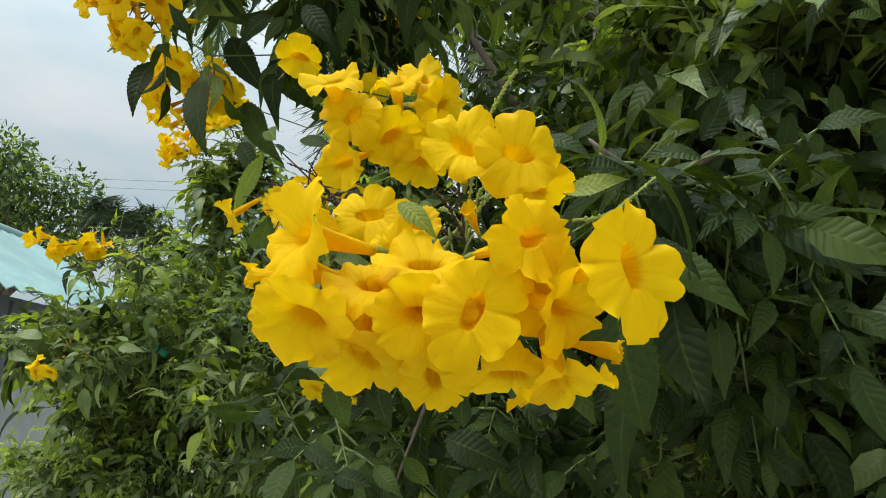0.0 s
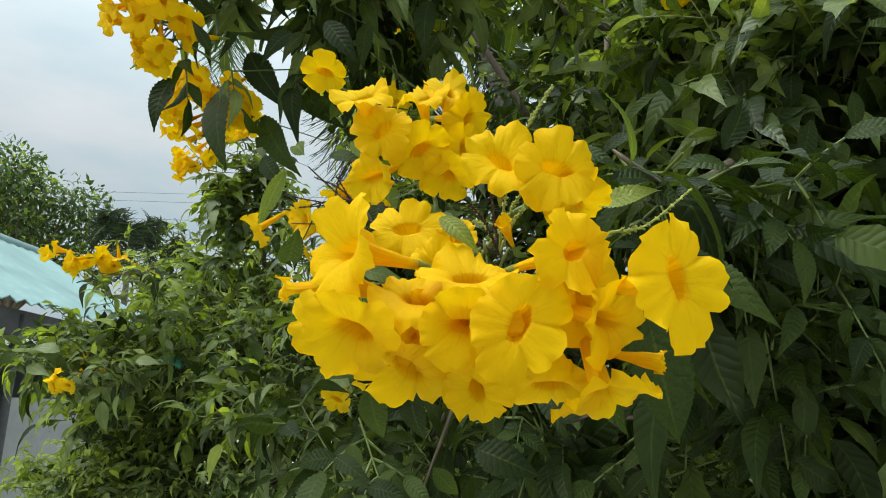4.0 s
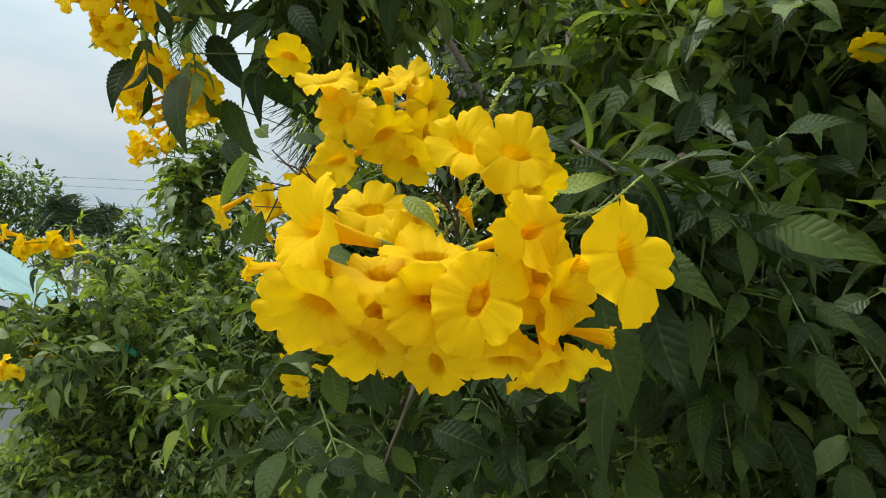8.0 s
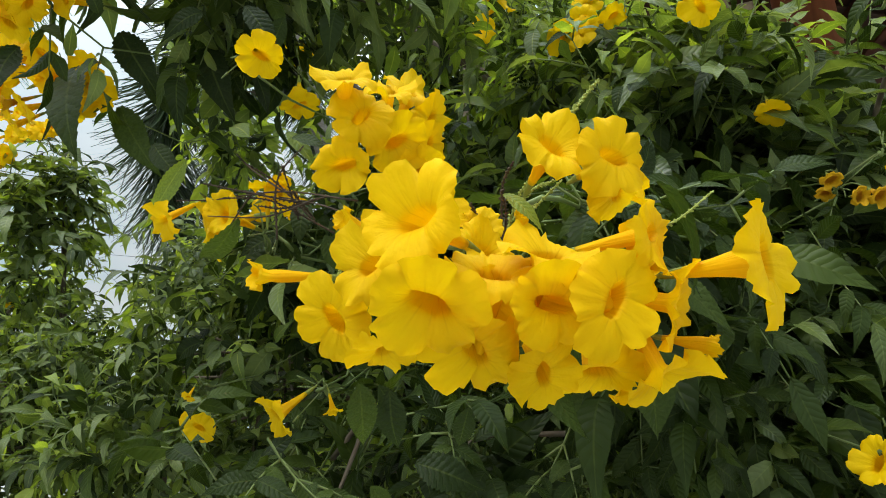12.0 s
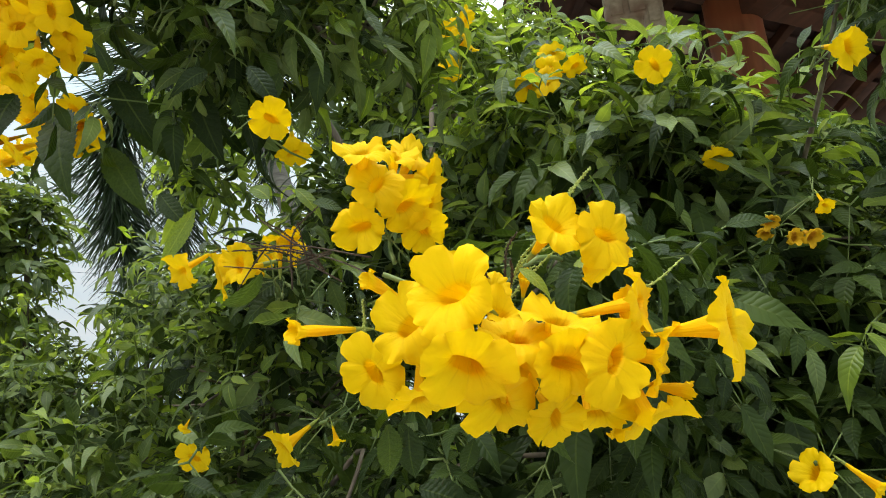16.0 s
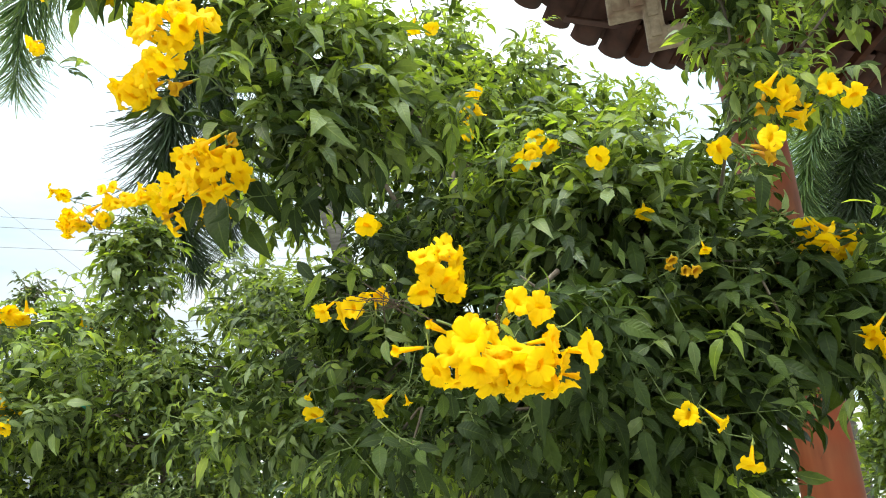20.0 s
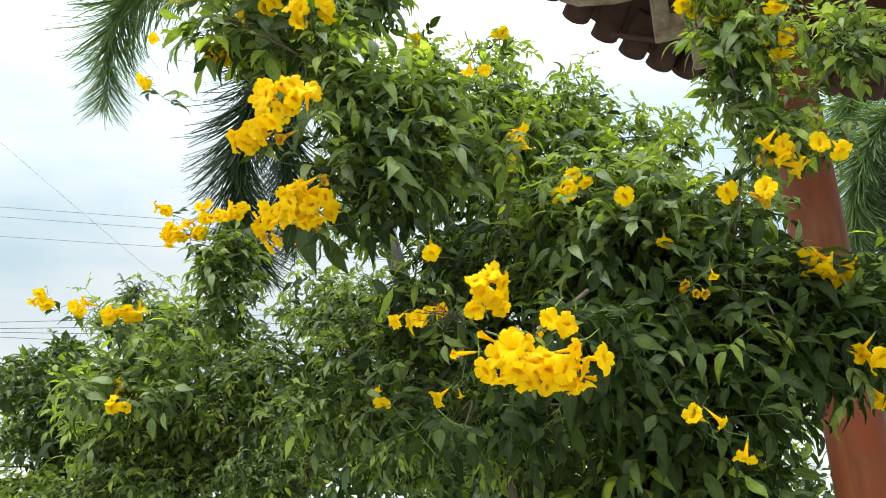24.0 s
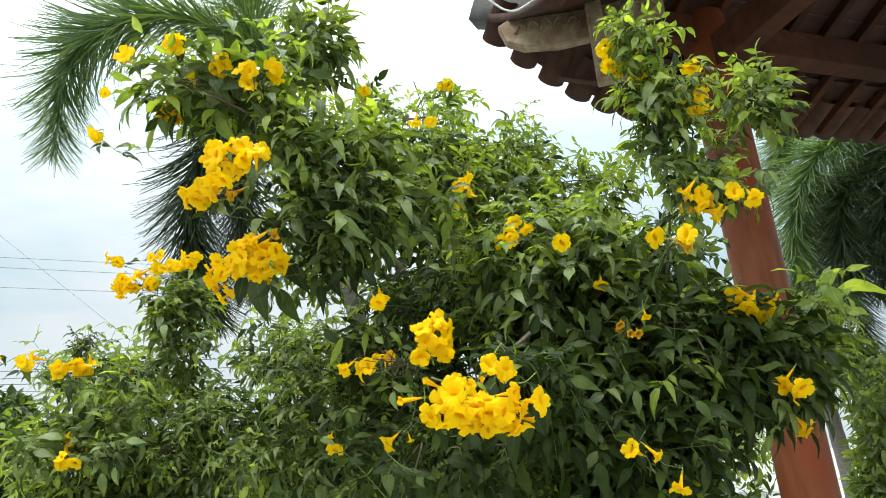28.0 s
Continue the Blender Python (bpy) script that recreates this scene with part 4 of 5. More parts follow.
# bare flower spikes round the large truss
branch(shrub, [(-0.032, 0.517, 1.61), (-0.082, 0.581, 1.638), (-0.135, 0.629, 1.645), (-0.168, 0.647, 1.648)], 0.0009, 0.0005, 'twig', DRY, 5)
branch(shrub, [(-0.082, 0.581, 1.638), (-0.109, 0.604, 1.666), (-0.12, 0.601, 1.676)], 0.0009, 0.0005, 'twig', DRY, 5)
branch(shrub, [(-0.057, 0.554, 1.624), (-0.094, 0.595, 1.621), (-0.14, 0.632, 1.631)], 0.0009, 0.0005, 'twig', DRY, 5)
branch(shrub, [(-0.106, 0.6, 1.641), (-0.119, 0.614, 1.622), (-0.134, 0.621, 1.592)], 0.0009, 0.0005, 'twig', DRY, 5)
branch(shrub, [(-0.036, 0.47, 1.578), (-0.058, 0.55, 1.618), (-0.11, 0.658, 1.666)], 0.0009, 0.0005, 'twig', DRY, 5)
raceme(shrub, [(0.057, 0.368, 1.605), (0.064, 0.36, 1.616), (0.071, 0.353, 1.625)])
raceme(shrub, [(0.102, 0.382, 1.554), (0.119, 0.372, 1.555), (0.141, 0.363, 1.572)])
raceme(shrub, [(-0.047, 0.487, 1.534), (-0.047, 0.482, 1.551), (-0.049, 0.478, 1.565)])
raceme(shrub, [(0.027, 0.462, 1.547), (0.043, 0.44, 1.567), (0.061, 0.42, 1.579)])
raceme(shrub, [(0.049, 0.436, 1.572), (0.057, 0.419, 1.586), (0.067, 0.404, 1.588)])
raceme(shrub, [(0.043, 0.44, 1.567), (0.032, 0.44, 1.577), (0.019, 0.455, 1.574)])
raceme(shrub, [(0.456, 0.407, 2.38), (0.458, 0.399, 2.4), (0.456, 0.394, 2.415)])

for tip in ((0.028, 0.392, 1.573), (0.052, 0.388, 1.590), (0.040, 0.402, 1.596), (0.068, 0.398, 1.586), (0.012, 0.398, 1.566)):
    tip = Vector(tip)
    foot = Vector((0.046, 0.440, 1.556))
    raceme(shrub, [foot, foot.lerp(tip, 0.55) + rvec(0.004), tip], DRY if tip.x < 0.045 else SPIKE_GREEN)

for tip in ((-0.085, 0.560, 1.652), (-0.110, 0.585, 1.660), (-0.070, 0.545, 1.662), (-0.128, 0.610, 1.640), (-0.100, 0.575, 1.622), (-0.075, 0.560, 1.630), (-0.145, 0.620, 1.655)):
    tip = Vector(tip)
    foot = Vector((-0.060, 0.590, 1.630)) + rvec(0.01)
    raceme(shrub, [foot, foot.lerp(tip, 0.5) + rvec(0.006), tip], DRY)

# ---- the large truss in front ----
random.seed(5)
hero = cluster_stems((0.05, 0.47, 1.52), [(0.03, 0.40, 1.53), (0.0, 0.40, 1.51), (0.07, 0.39, 1.53), (0.05, 0.40, 1.55)], shrub)
bloom(hero, (0.044, 0.36, 1.586), (-0.03, -0.96, 0.25), 0.78)
bloom(hero, (0.071, 0.347, 1.577), (0.08, -0.99, -0.08), 0.78)
bloom(hero, (0.083, 0.366, 1.566), (0.33, -0.43, -0.84), 0.72)
bloom(hero, (0.112, 0.302, 1.513), (0.48, -0.87, -0.05), 0.98)
bloom(hero, (0.076, 0.329, 1.531), (0.66, -0.74, 0.05), 0.90)
bloom(hero, (0.05, 0.322, 1.497), (0.02, -0.98, -0.18), 0.90)
bloom(hero, (0.028, 0.336, 1.497), (-0.05, -0.94, -0.33), 0.90)
bloom(hero, (0.028, 0.34, 1.52), (0.05, -0.66, 0.75), 0.81)
bloom(hero, (0.004, 0.345, 1.511), (-0.12, -0.7, 0.7), 0.81)
bloom(hero, (0.005, 0.357, 1.5), (-0.05, -0.94, -0.33), 0.85)
bloom(hero, (-0.001, 0.36, 1.480), (-0.1, -0.66, -0.74), 0.95)
bloom(hero, (-0.042, 0.388, 1.527), (-0.66, -0.75, 0.05), 0.92)
bloom(hero, (-0.03, 0.348, 1.536), (-0.76, -0.65, 0.04), 1.02)
bloom(hero, (-0.008, 0.405, 1.562), (-0.05, -0.97, 0.2), 0.81)
bloom(hero, (-0.026, 0.345, 1.497), (-0.34, -0.74, -0.56), 0.99)
bloom(hero, (0.032, 0.36, 1.470), (0.03, -0.72, -0.69), 0.70)
bloom(hero, (0.09, 0.343, 1.502), (0.72, -0.62, -0.3), 0.97)
bloom(hero, (0.09, 0.358, 1.472), (0.2, -0.28, -0.94), 1.1)
bloom(hero, (0.082, 0.352, 1.516), (0.5, -0.8, -0.3), 0.98)
bloom(hero, (0.068, 0.374, 1.474), (0.02, -0.36, -0.93), 0.95)
bloom(hero, (-0.057, 0.417, 1.504), (-0.32, -0.9, -0.28), 0.85)
bloom(hero, (-0.034, 0.4, 1.486), (-0.1, -0.28, -0.95), 0.65)
bloom(hero, (-0.090, 0.478, 1.541), (-0.93, -0.34, -0.12), 0.90, BUD, "flower_bud")
bloom(hero, (-0.044, 0.463, 1.573), (-0.87, -0.37, 0.34), 0.72, BUD, "flower_bud")
bloom(hero, (0.112, 0.350, 1.484), (0.92, -0.3, -0.2), 0.5, BUD, "flower_bud")
bloom(hero, (0.048, 0.412, 1.566), (-0.3, -0.85, 0.4), 0.45, BUD, "flower_bud")
bloom(hero, (0.020, 0.405, 1.556), (0.1, -0.9, 0.3), 0.50)
bloom(hero, (0.012, 0.380, 1.534), (0.2, -0.9, 0.35), 0.63)

# ---- the other trusses ----
random.seed(8)
upper = cluster_stems((0.0, 0.56, 1.62), [(-0.03, 0.53, 1.65), (0.0, 0.54, 1.65), (0.01, 0.56, 1.68), (-0.03, 0.54, 1.63)], shrub)
bloom(upper, (-0.049, 0.474, 1.679), (-0.1, -0.72, 0.68), 0.79)
bloom(upper, (-0.036, 0.482, 1.658), (0, -0.99, 0.08), 0.84)
bloom(upper, (0.01, 0.535, 1.714), (0.15, -0.8, 0.58), 0.84)
bloom(upper, (-0.01, 0.52, 1.7), (-0.1, -0.7, 0.7), 0.75)
bloom(upper, (0.026, 0.528, 1.688), (0.7, -0.64, -0.3), 0.84)
bloom(upper, (-0.009, 0.494, 1.648), (0.28, -0.80, -0.52), 0.90)
bloom(upper, (-0.044, 0.502, 1.63), (-0.45, -0.72, -0.5), 0.88)
bloom(upper, (0.01, 0.508, 1.634), (0.15, -0.62, -0.77), 0.84)
bloom(upper, (0.022, 0.52, 1.66), (0.6, -0.72, -0.35), 0.75)
flower_cluster(shrub, (-0.374, 0.69, 1.894), (0.057, 0.057), 18, (-0.48, -0.79, -0.39), 1.0)
flower_cluster(shrub, (-0.414, 0.966, 1.903), (0.085, 0.062), 20, (-0.34, -0.63, -0.7), 1.0)
flower_cluster(shrub, (-0.431, 0.513, 2.067), (0.070, 0.029), 13, (-0.53, -0.84, 0.07), 1.0)
flower_cluster(shrub, (-0.472, 0.662, 2.062), (0.057, 0.038), 9, (-0.56, -0.78, -0.29), 1.0)
flower_cluster(shrub, (-0.518, 0.759, 2.052), (0.033, 0.033), 7, (-0.66, -0.57, -0.49), 1.0)
flower_cluster(shrub, (-0.745, 1.705, 2.106), (0.090, 0.044), 14, (-0.3, -0.9, -0.32), 1.0)
flower_cluster(shrub, (-0.624, 1.635, 2.191), (0.090, 0.036), 12, (-0.3, -0.95, -0.03), 1.0)
flower_cluster(shrub, (-0.829, 1.728, 2.216), (0.024, 0.020), 2, (-0.3, -0.9, -0.32), 1.0)
flower_cluster(shrub, (-0.584, 0.779, 2.307), (0.035, 0.031), 4, (-0.3, -0.9, -0.32), 1.0)
flower_cluster(shrub, (-0.57, 0.672, 2.438), (0.024, 0.016), 2, (-0.3, -0.95, -0.03), 1.0)
flower_cluster(shrub, (-0.474, 0.706, 2.41), (0.028, 0.021), 3, (-0.3, -0.95, -0.03), 1.0)
flower_cluster(shrub, (-0.407, 0.654, 2.336), (0.030, 0.030), 3, (-0.29, -0.82, -0.5), 1.0)
flower_cluster(shrub, (-0.321, 0.668, 2.372), (0.017, 0.025), 2, (-0.29, -0.82, -0.5), 1.0)
flower_cluster(shrub, (-0.688, 0.813, 2.466), (0.017, 0.011), 1, (-0.29, -0.82, -0.5), 1.0)
flower_cluster(shrub, (-0.55, 0.793, 2.392), (0.022, 0.017), 2, (-0.29, -0.82, -0.5), 1.0)
flower_cluster(shrub, (-0.951, 1.707, 2.7), (0.042, 0.025), 2, (-0.59, -0.65, -0.48), 1.0)
flower_cluster(shrub, (-0.885, 1.635, 2.84), (0.017, 0.017), 1, (-0.29, -0.82, -0.5), 1.0)
flower_cluster(shrub, (0.051, 1.349, 2.77), (0.038, 0.025), 2, (-0.29, -0.82, -0.5), 1.0)
flower_cluster(shrub, (0.332, 1.255, 2.769), (0.025, 0.032), 2, (-0.29, -0.82, -0.5), 1.0)
flower_cluster(shrub, (0.202, 1.155, 2.545), (0.039, 0.027), 2, (-0.29, -0.82, -0.5), 1.0)
flower_cluster(shrub, (0.288, 1.031, 2.252), (0.029, 0.032), 3, (-0.29, -0.82, -0.5), 1.0)
flower_cluster(shrub, (0.268, 1.061, 2.186), (0.011, 0.018), 1, (-0.29, -0.82, -0.5), 1.0)
flower_cluster(shrub, (0.31, 0.763, 1.985), (0.038, 0.046), 5, (-0.47, -0.75, -0.48), 1.0)
flower_cluster(shrub, (0.372, 0.618, 1.927), (0.013, 0.013), 1, (-0.29, -0.82, -0.5), 1.0)
flower_cluster(shrub, (0.455, 0.416, 2.354), (0.020, 0.042), 4, (-0.63, -0.73, -0.27), 1.0)
flower_cluster(shrub, (0.557, 0.425, 2.391), (0.032, 0.017), 2, (-0.29, -0.82, -0.5), 1.0)
flower_cluster(shrub, (0.559, 0.451, 2.316), (0.011, 0.017), 1, (-0.29, -0.82, -0.5), 1.0)
flower_cluster(shrub, (0.623, 0.331, 2.278), (0.019, 0.011), 1, (-0.29, -0.82, -0.5), 1.0)
flower_cluster(shrub, (0.612, 0.314, 2.182), (0.034, 0.034), 5, (-0.29, -0.82, -0.5), 1.0)
flower_cluster(shrub, (0.579, 0.353, 1.947), (0.038, 0.032), 5, (-0.29, -0.82, -0.5), 1.0)
flower_cluster(shrub, (0.657, 0.39, 1.925), (0.020, 0.024), 2, (-0.29, -0.82, -0.5), 1.0)
flower_cluster(shrub, (0.657, 0.324, 1.954), (0.013, 0.013), 1, (-0.29, -0.82, -0.5), 1.0)
flower_cluster(shrub, (0.704, 0.315, 1.936), (0.018, 0.015), 1, (-0.29, -0.82, -0.5), 1.0)
flower_cluster(shrub, (0.524, 0.334, 1.832), (0.027, 0.030), 3, (-0.05, -0.84, -0.54), 1.0)
flower_cluster(shrub, (0.552, 0.489, 1.902), (0.016, 0.014), 1, (-0.29, -0.82, -0.5), 1.0)
flower_cluster(shrub, (0.862, 0.573, 1.751), (0.035, 0.035), 5, (-0.29, -0.82, -0.5), 1.0)
flower_cluster(shrub, (0.947, 0.571, 1.74), (0.032, 0.032), 4, (-0.29, -0.82, -0.5), 1.0)
flower_cluster(shrub, (0.882, 0.511, 1.531), (0.032, 0.027), 4, (-0.29, -0.82, -0.5), 1.0)
flower_cluster(shrub, (0.936, 0.549, 1.436), (0.027, 0.030), 2, (0.03, -0.71, -0.7), 1.0)
flower_cluster(shrub, (0.493, 0.541, 1.406), (0.022, 0.022), 1, (0.45, -0.45, -0.77), 0.85)
flower_cluster(shrub, (0.451, 0.581, 1.426), (0.018, 0.010), 1, (-0.9, -0.36, 0.25), 1.0)
flower_cluster(shrub, (0.536, 0.542, 1.33), (0.017, 0.020), 1, (-0.19, -0.4, -0.89), 1.0)
flower_cluster(shrub, (0.498, 0.566, 1.672), (0.030, 0.013), 4, (-0.29, -0.62, -0.7), 0.7, old=1.0)
flower_cluster(shrub, (0.538, 0.559, 1.718), (0.012, 0.012), 1, (-0.1, -0.4, -0.9), 0.5)
flower_cluster(shrub, (0.496, 0.666, 1.833), (0.013, 0.013), 1, (-0.29, -0.82, -0.5), 1.0)
flower_cluster(shrub, (-0.068, 0.752, 1.807), (0.014, 0.025), 1, (-0.41, -0.4, -0.82), 1.0)
flower_cluster(shrub, (-0.155, 0.632, 1.632), (0.024, 0.014), 2, (-0.92, -0.35, -0.15), 1.0)
flower_cluster(shrub, (-0.153, 0.943, 1.473), (0.02, 0.02), 1, (-0.1, -0.8, -0.6), 0.95)
flower_cluster(shrub, (-0.170, 0.930, 1.505), (0.01, 0.01), 1, (-0.5, -0.3, -0.8), 0.45)
flower_cluster(shrub, (-0.078, 0.711, 1.467), (0.02, 0.02), 1, (-0.55, -0.25, -0.80), 0.9)
flower_cluster(shrub, (-0.020, 0.700, 1.470), (0.01, 0.01), 1, (0.3, -0.25, -0.92), 0.4)
flower_cluster(shrub, (-0.863, 1.539, 1.527), (0.037, 0.024), 3, (-0.24, -0.59, -0.77), 1.25)
flower_cluster(shrub, (-1.414, 2.478, 2.031), (0.069, 0.034), 4, (-0.25, -0.97, -0.08), 1.2)
flower_cluster(shrub, (-1.23, 2.408, 1.959), (0.043, 0.019), 2, (-0.56, -0.78, -0.28), 1.2)
flower_cluster(shrub, (-0.802, 2.178, 1.889), (0.034, 0.023), 2, (-0.29, -0.82, -0.49), 1.1)
flower_cluster(shrub, (-1.021, 1.598, 1.823), (0.028, 0.018), 2, (-0.29, -0.82, -0.5), 1.0)
flower_cluster(shrub, (-0.825, 2.333, 1.916), (0.036, 0.029), 2, (-0.29, -0.82, -0.5), 1.0)
flower_cluster(shrub, (0.662, 1.015, 2.197), (0.033, 0.015), 2, (-0.29, -0.82, -0.5), 1.0)
flower_cluster(shrub, (-0.91, 1.521, 1.792), (0.026, 0.020), 4, (0.04, -0.97, -0.23), 1.0)
flower_cluster(shrub, (-0.86, 1.571, 1.805), (0.030, 0.018), 4, (0.04, -0.97, -0.23), 1.0)
flower_cluster(shrub, (-0.885, 1.432, 1.517), (0.030, 0.021), 2, (-0.25, -0.94, -0.22), 1.0)
flower_cluster(shrub, (-0.826, 1.436, 1.507), (0.014, 0.021), 1, (0.04, -0.91, -0.41), 1.0)
flower_cluster(shrub, (-1.082, 2.257, 1.913), (0.027, 0.019), 1, (0.04, -0.91, -0.41), 1.0)
flower_cluster(shrub, (-0.106, 0.585, 1.760), (0.013, 0.013), 1, (0.12, -0.72, -0.68), 0.95, leafy=False)
flower_cluster(shrub, (-0.11, 1.199, 2.201), (0.020, 0.018), 2, (0.04, -0.91, -0.41), 1.0)
flower_cluster(shrub, (-0.06, 1.206, 2.176), (0.020, 0.015), 2, (0.04, -0.91, -0.41), 1.0)
flower_cluster(shrub, (-0.18, 0.642, 1.626), (0.007, 0.006), 1, (-0.75, -0.36, -0.55), 0.8, leafy=False)
flower_cluster(shrub, (-0.094, 0.589, 1.645), (0.010, 0.009), 2, (-0.28, -0.95, -0.12), 0.7, leafy=False)
flower_cluster(shrub, (-0.09, 0.654, 1.661), (0.020, 0.010), 2, (-0.45, -0.89, -0.1), 0.6, leafy=False)

crown_done(shrub, [LEAF, LEAF_YOUNG, LEAF_DEEP_SHADED])
crown_done(shrub_left, [LEAF, LEAF_YOUNG, LEAF_DEEP_SHADED])

# ---- pavilion ----
pavilion = thing("pavilion", (2.28, 1.98, 0), "open wooden pavilion with dark clay tile roof and red-brown round posts", "pavilion")
EX, EY, EZ, SLOPE = 1.12, 2.62, 3.64, 0.42


def keep(parent, ob):
    ob.matrix_parent_inverse = Matrix.Translation(-parent.location)
    return ob


def roof_z(x, y):
    """Underside of the roof: hip slopes that sweep up at the corner."""
    a, b = x - EX, EY - y
    lift = 0.55 * max(0.0, 1 - math.hypot(a, b) / 1.05) ** 1.7
    return EZ + SLOPE * max(0.0, min(a, b)) + lift


bm = bmesh.new()
tube(bm, [Vector((2.28, 1.98, z)) for z in (0.43, 0.8, 1.2, 2.0, 2.8, 3.4, 3.92)], 0.130, 0.134, 32)
keep(pavilion, part("post", bm, POST_WOOD, pavilion, "red-brown round wooden post"))
bm = bmesh.new()
tube(bm, [Vector((2.28, 1.98, z)) for z in (0.43, 0.49, 0.53, 0.59)], 0.24, 0.19, 32)
keep(pavilion, part("post_base", bm, RIDGE_GREY, pavilion, "grey stone post base"))

# roof deck with thickness
xs = [EX + 0.07 * i for i in range(16)] + [EX + 1.12 + 0.25 * i for i in range(16)]
ys = [EY - 0.07 * i for i in range(16)] + [EY - 1.12 - 0.25 * i for i in range(18)]
v = [(x, y, roof_z(x, y) + h) for h in (0.035, 0.10) for y in ys for x in xs]
nx, ny = len(xs), len(ys)
f = []
for h in (0, 1):
    o = h * nx * ny
    for j in range(ny - 1):
        for i in range(nx - 1):
            q = (o + j * nx + i, o + j * nx + i + 1, o + (j + 1) * nx + i + 1, o + (j + 1) * nx + i)
            f.append(q if h == 0 else q[::-1])
for i in range(nx - 1):
    f.append((i + 1, i, nx * ny + i, nx * ny + i + 1))
for j in range(ny - 1):
    f.append((j * nx, (j + 1) * nx, nx * ny + (j + 1) * nx, nx * ny + j * nx))
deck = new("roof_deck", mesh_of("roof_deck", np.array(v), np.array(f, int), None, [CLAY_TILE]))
deck.parent = pavilion
keep(pavilion, deck)

# trough tiles: one half-round piece, laid along both eaves
bm = bmesh.new()
rings = []
for yy, rad in ((0.0, 0.094), (0.012, 0.096), (0.30, 0.086)):
    rings.append([[bm.verts.new((math.cos(a) * (rad - th), yy, -math.sin(a) * (rad - th))) for a in [math.pi * k / 8 for k in range(9)]] for th in (0.0, 0.012)])
for r0, r1 in zip(rings, rings[1:]):
    for side in (0, 1):
        for k in range(8):
            q = (r0[side][k], r0[side][k + 1], r1[side][k + 1], r1[side][k])
            bm.faces.new(q if side else q[::-1])
for k in range(8):
    bm.faces.new((rings[0][0][k], rings[0][1][k], rings[0][1][k + 1], rings[0][0][k + 1]))
bmesh.ops.recalc_face_normals(bm, faces=bm.faces)
tile_me = bpy.data.meshes.new("eave_tile")
bm.to_mesh(tile_me)
bm.free()
tile_me.materials.append(CLAY_TILE)
tile_me.polygons.foreach_set("use_smooth", [True] * len(tile_me.polygons))


def eave_tile(x, y, out):
    ob = new("eave_tile", tile_me)
    ob.parent = pavilion
    z = roof_z(x, y) + 0.03
    tilt = Matrix.Rotation(math.atan(SLOPE) * rnd(0.9, 1.1), 4, "X")
    ob.matrix_basis = Matrix.Translation(Vector((x, y, z)) - pavilion.location) @ Matrix.Rotation(out, 4, "Z") @ tilt @ Matrix.Rotation(rnd(-0.05, 0.05), 4, "Y")


random.seed(2)
for i in range(26):
    eave_tile(EX + 0.10 + 0.186 * i, EY + 0.05, math.pi)

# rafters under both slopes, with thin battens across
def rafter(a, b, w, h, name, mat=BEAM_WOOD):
    a, b = Vector(a), Vector(b)
    d = b - a
    bm = bmesh.new()
    box(bm, (0, 0, 0), (w, d.length, h), None, 0.006)
    ob = part(name, bm, mat, pavilion)
    ob.matrix_basis = Matrix.Translation((a + b) / 2 - pavilion.location) @ d.to_track_quat("Y", "Z").to_matrix().to_4x4()
    return ob


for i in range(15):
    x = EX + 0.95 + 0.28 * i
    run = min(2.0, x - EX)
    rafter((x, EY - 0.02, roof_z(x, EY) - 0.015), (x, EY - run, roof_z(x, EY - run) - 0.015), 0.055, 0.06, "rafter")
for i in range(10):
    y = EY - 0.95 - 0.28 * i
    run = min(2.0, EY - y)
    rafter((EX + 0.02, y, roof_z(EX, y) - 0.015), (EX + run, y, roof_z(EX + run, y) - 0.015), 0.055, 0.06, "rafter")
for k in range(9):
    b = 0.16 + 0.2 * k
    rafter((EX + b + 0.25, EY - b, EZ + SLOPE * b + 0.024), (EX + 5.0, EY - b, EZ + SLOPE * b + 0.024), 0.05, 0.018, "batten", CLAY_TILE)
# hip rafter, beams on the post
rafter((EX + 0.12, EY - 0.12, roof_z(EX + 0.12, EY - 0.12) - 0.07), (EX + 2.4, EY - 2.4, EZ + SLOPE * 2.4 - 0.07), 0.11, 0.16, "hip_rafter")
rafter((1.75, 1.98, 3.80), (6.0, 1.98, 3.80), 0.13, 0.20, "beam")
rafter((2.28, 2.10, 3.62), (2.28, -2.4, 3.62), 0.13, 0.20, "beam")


def slab(outline, thick, name, mat, m, bevel=0.008, label=""):
    """A flat board cut to an outline in its own x-z plane."""
    bm = bmesh.new()
    vs = [bm.verts.new((x, -thick / 2, z)) for x, z in outline]
    fc = bm.faces.new(vs)
    r = bmesh.ops.extrude_face_region(bm, geom=[fc])
    bmesh.ops.translate(bm, vec=(0, thick, 0), verts=[g for g in r["geom"] if isinstance(g, bmesh.types.BMVert)])
    bmesh.ops.recalc_face_normals(bm, faces=bm.faces)
    if bevel:
        bmesh.ops.bevel(bm, geom=[e for e in bm.edges if e.calc_face_angle(0) > 0.6], offset=bevel, segments=1, affect="EDGES")
    ob = part(name, bm, mat, pavilion, label)
    ob.matrix_basis = Matrix.Translation(-pavilion.location) @ m
    return ob



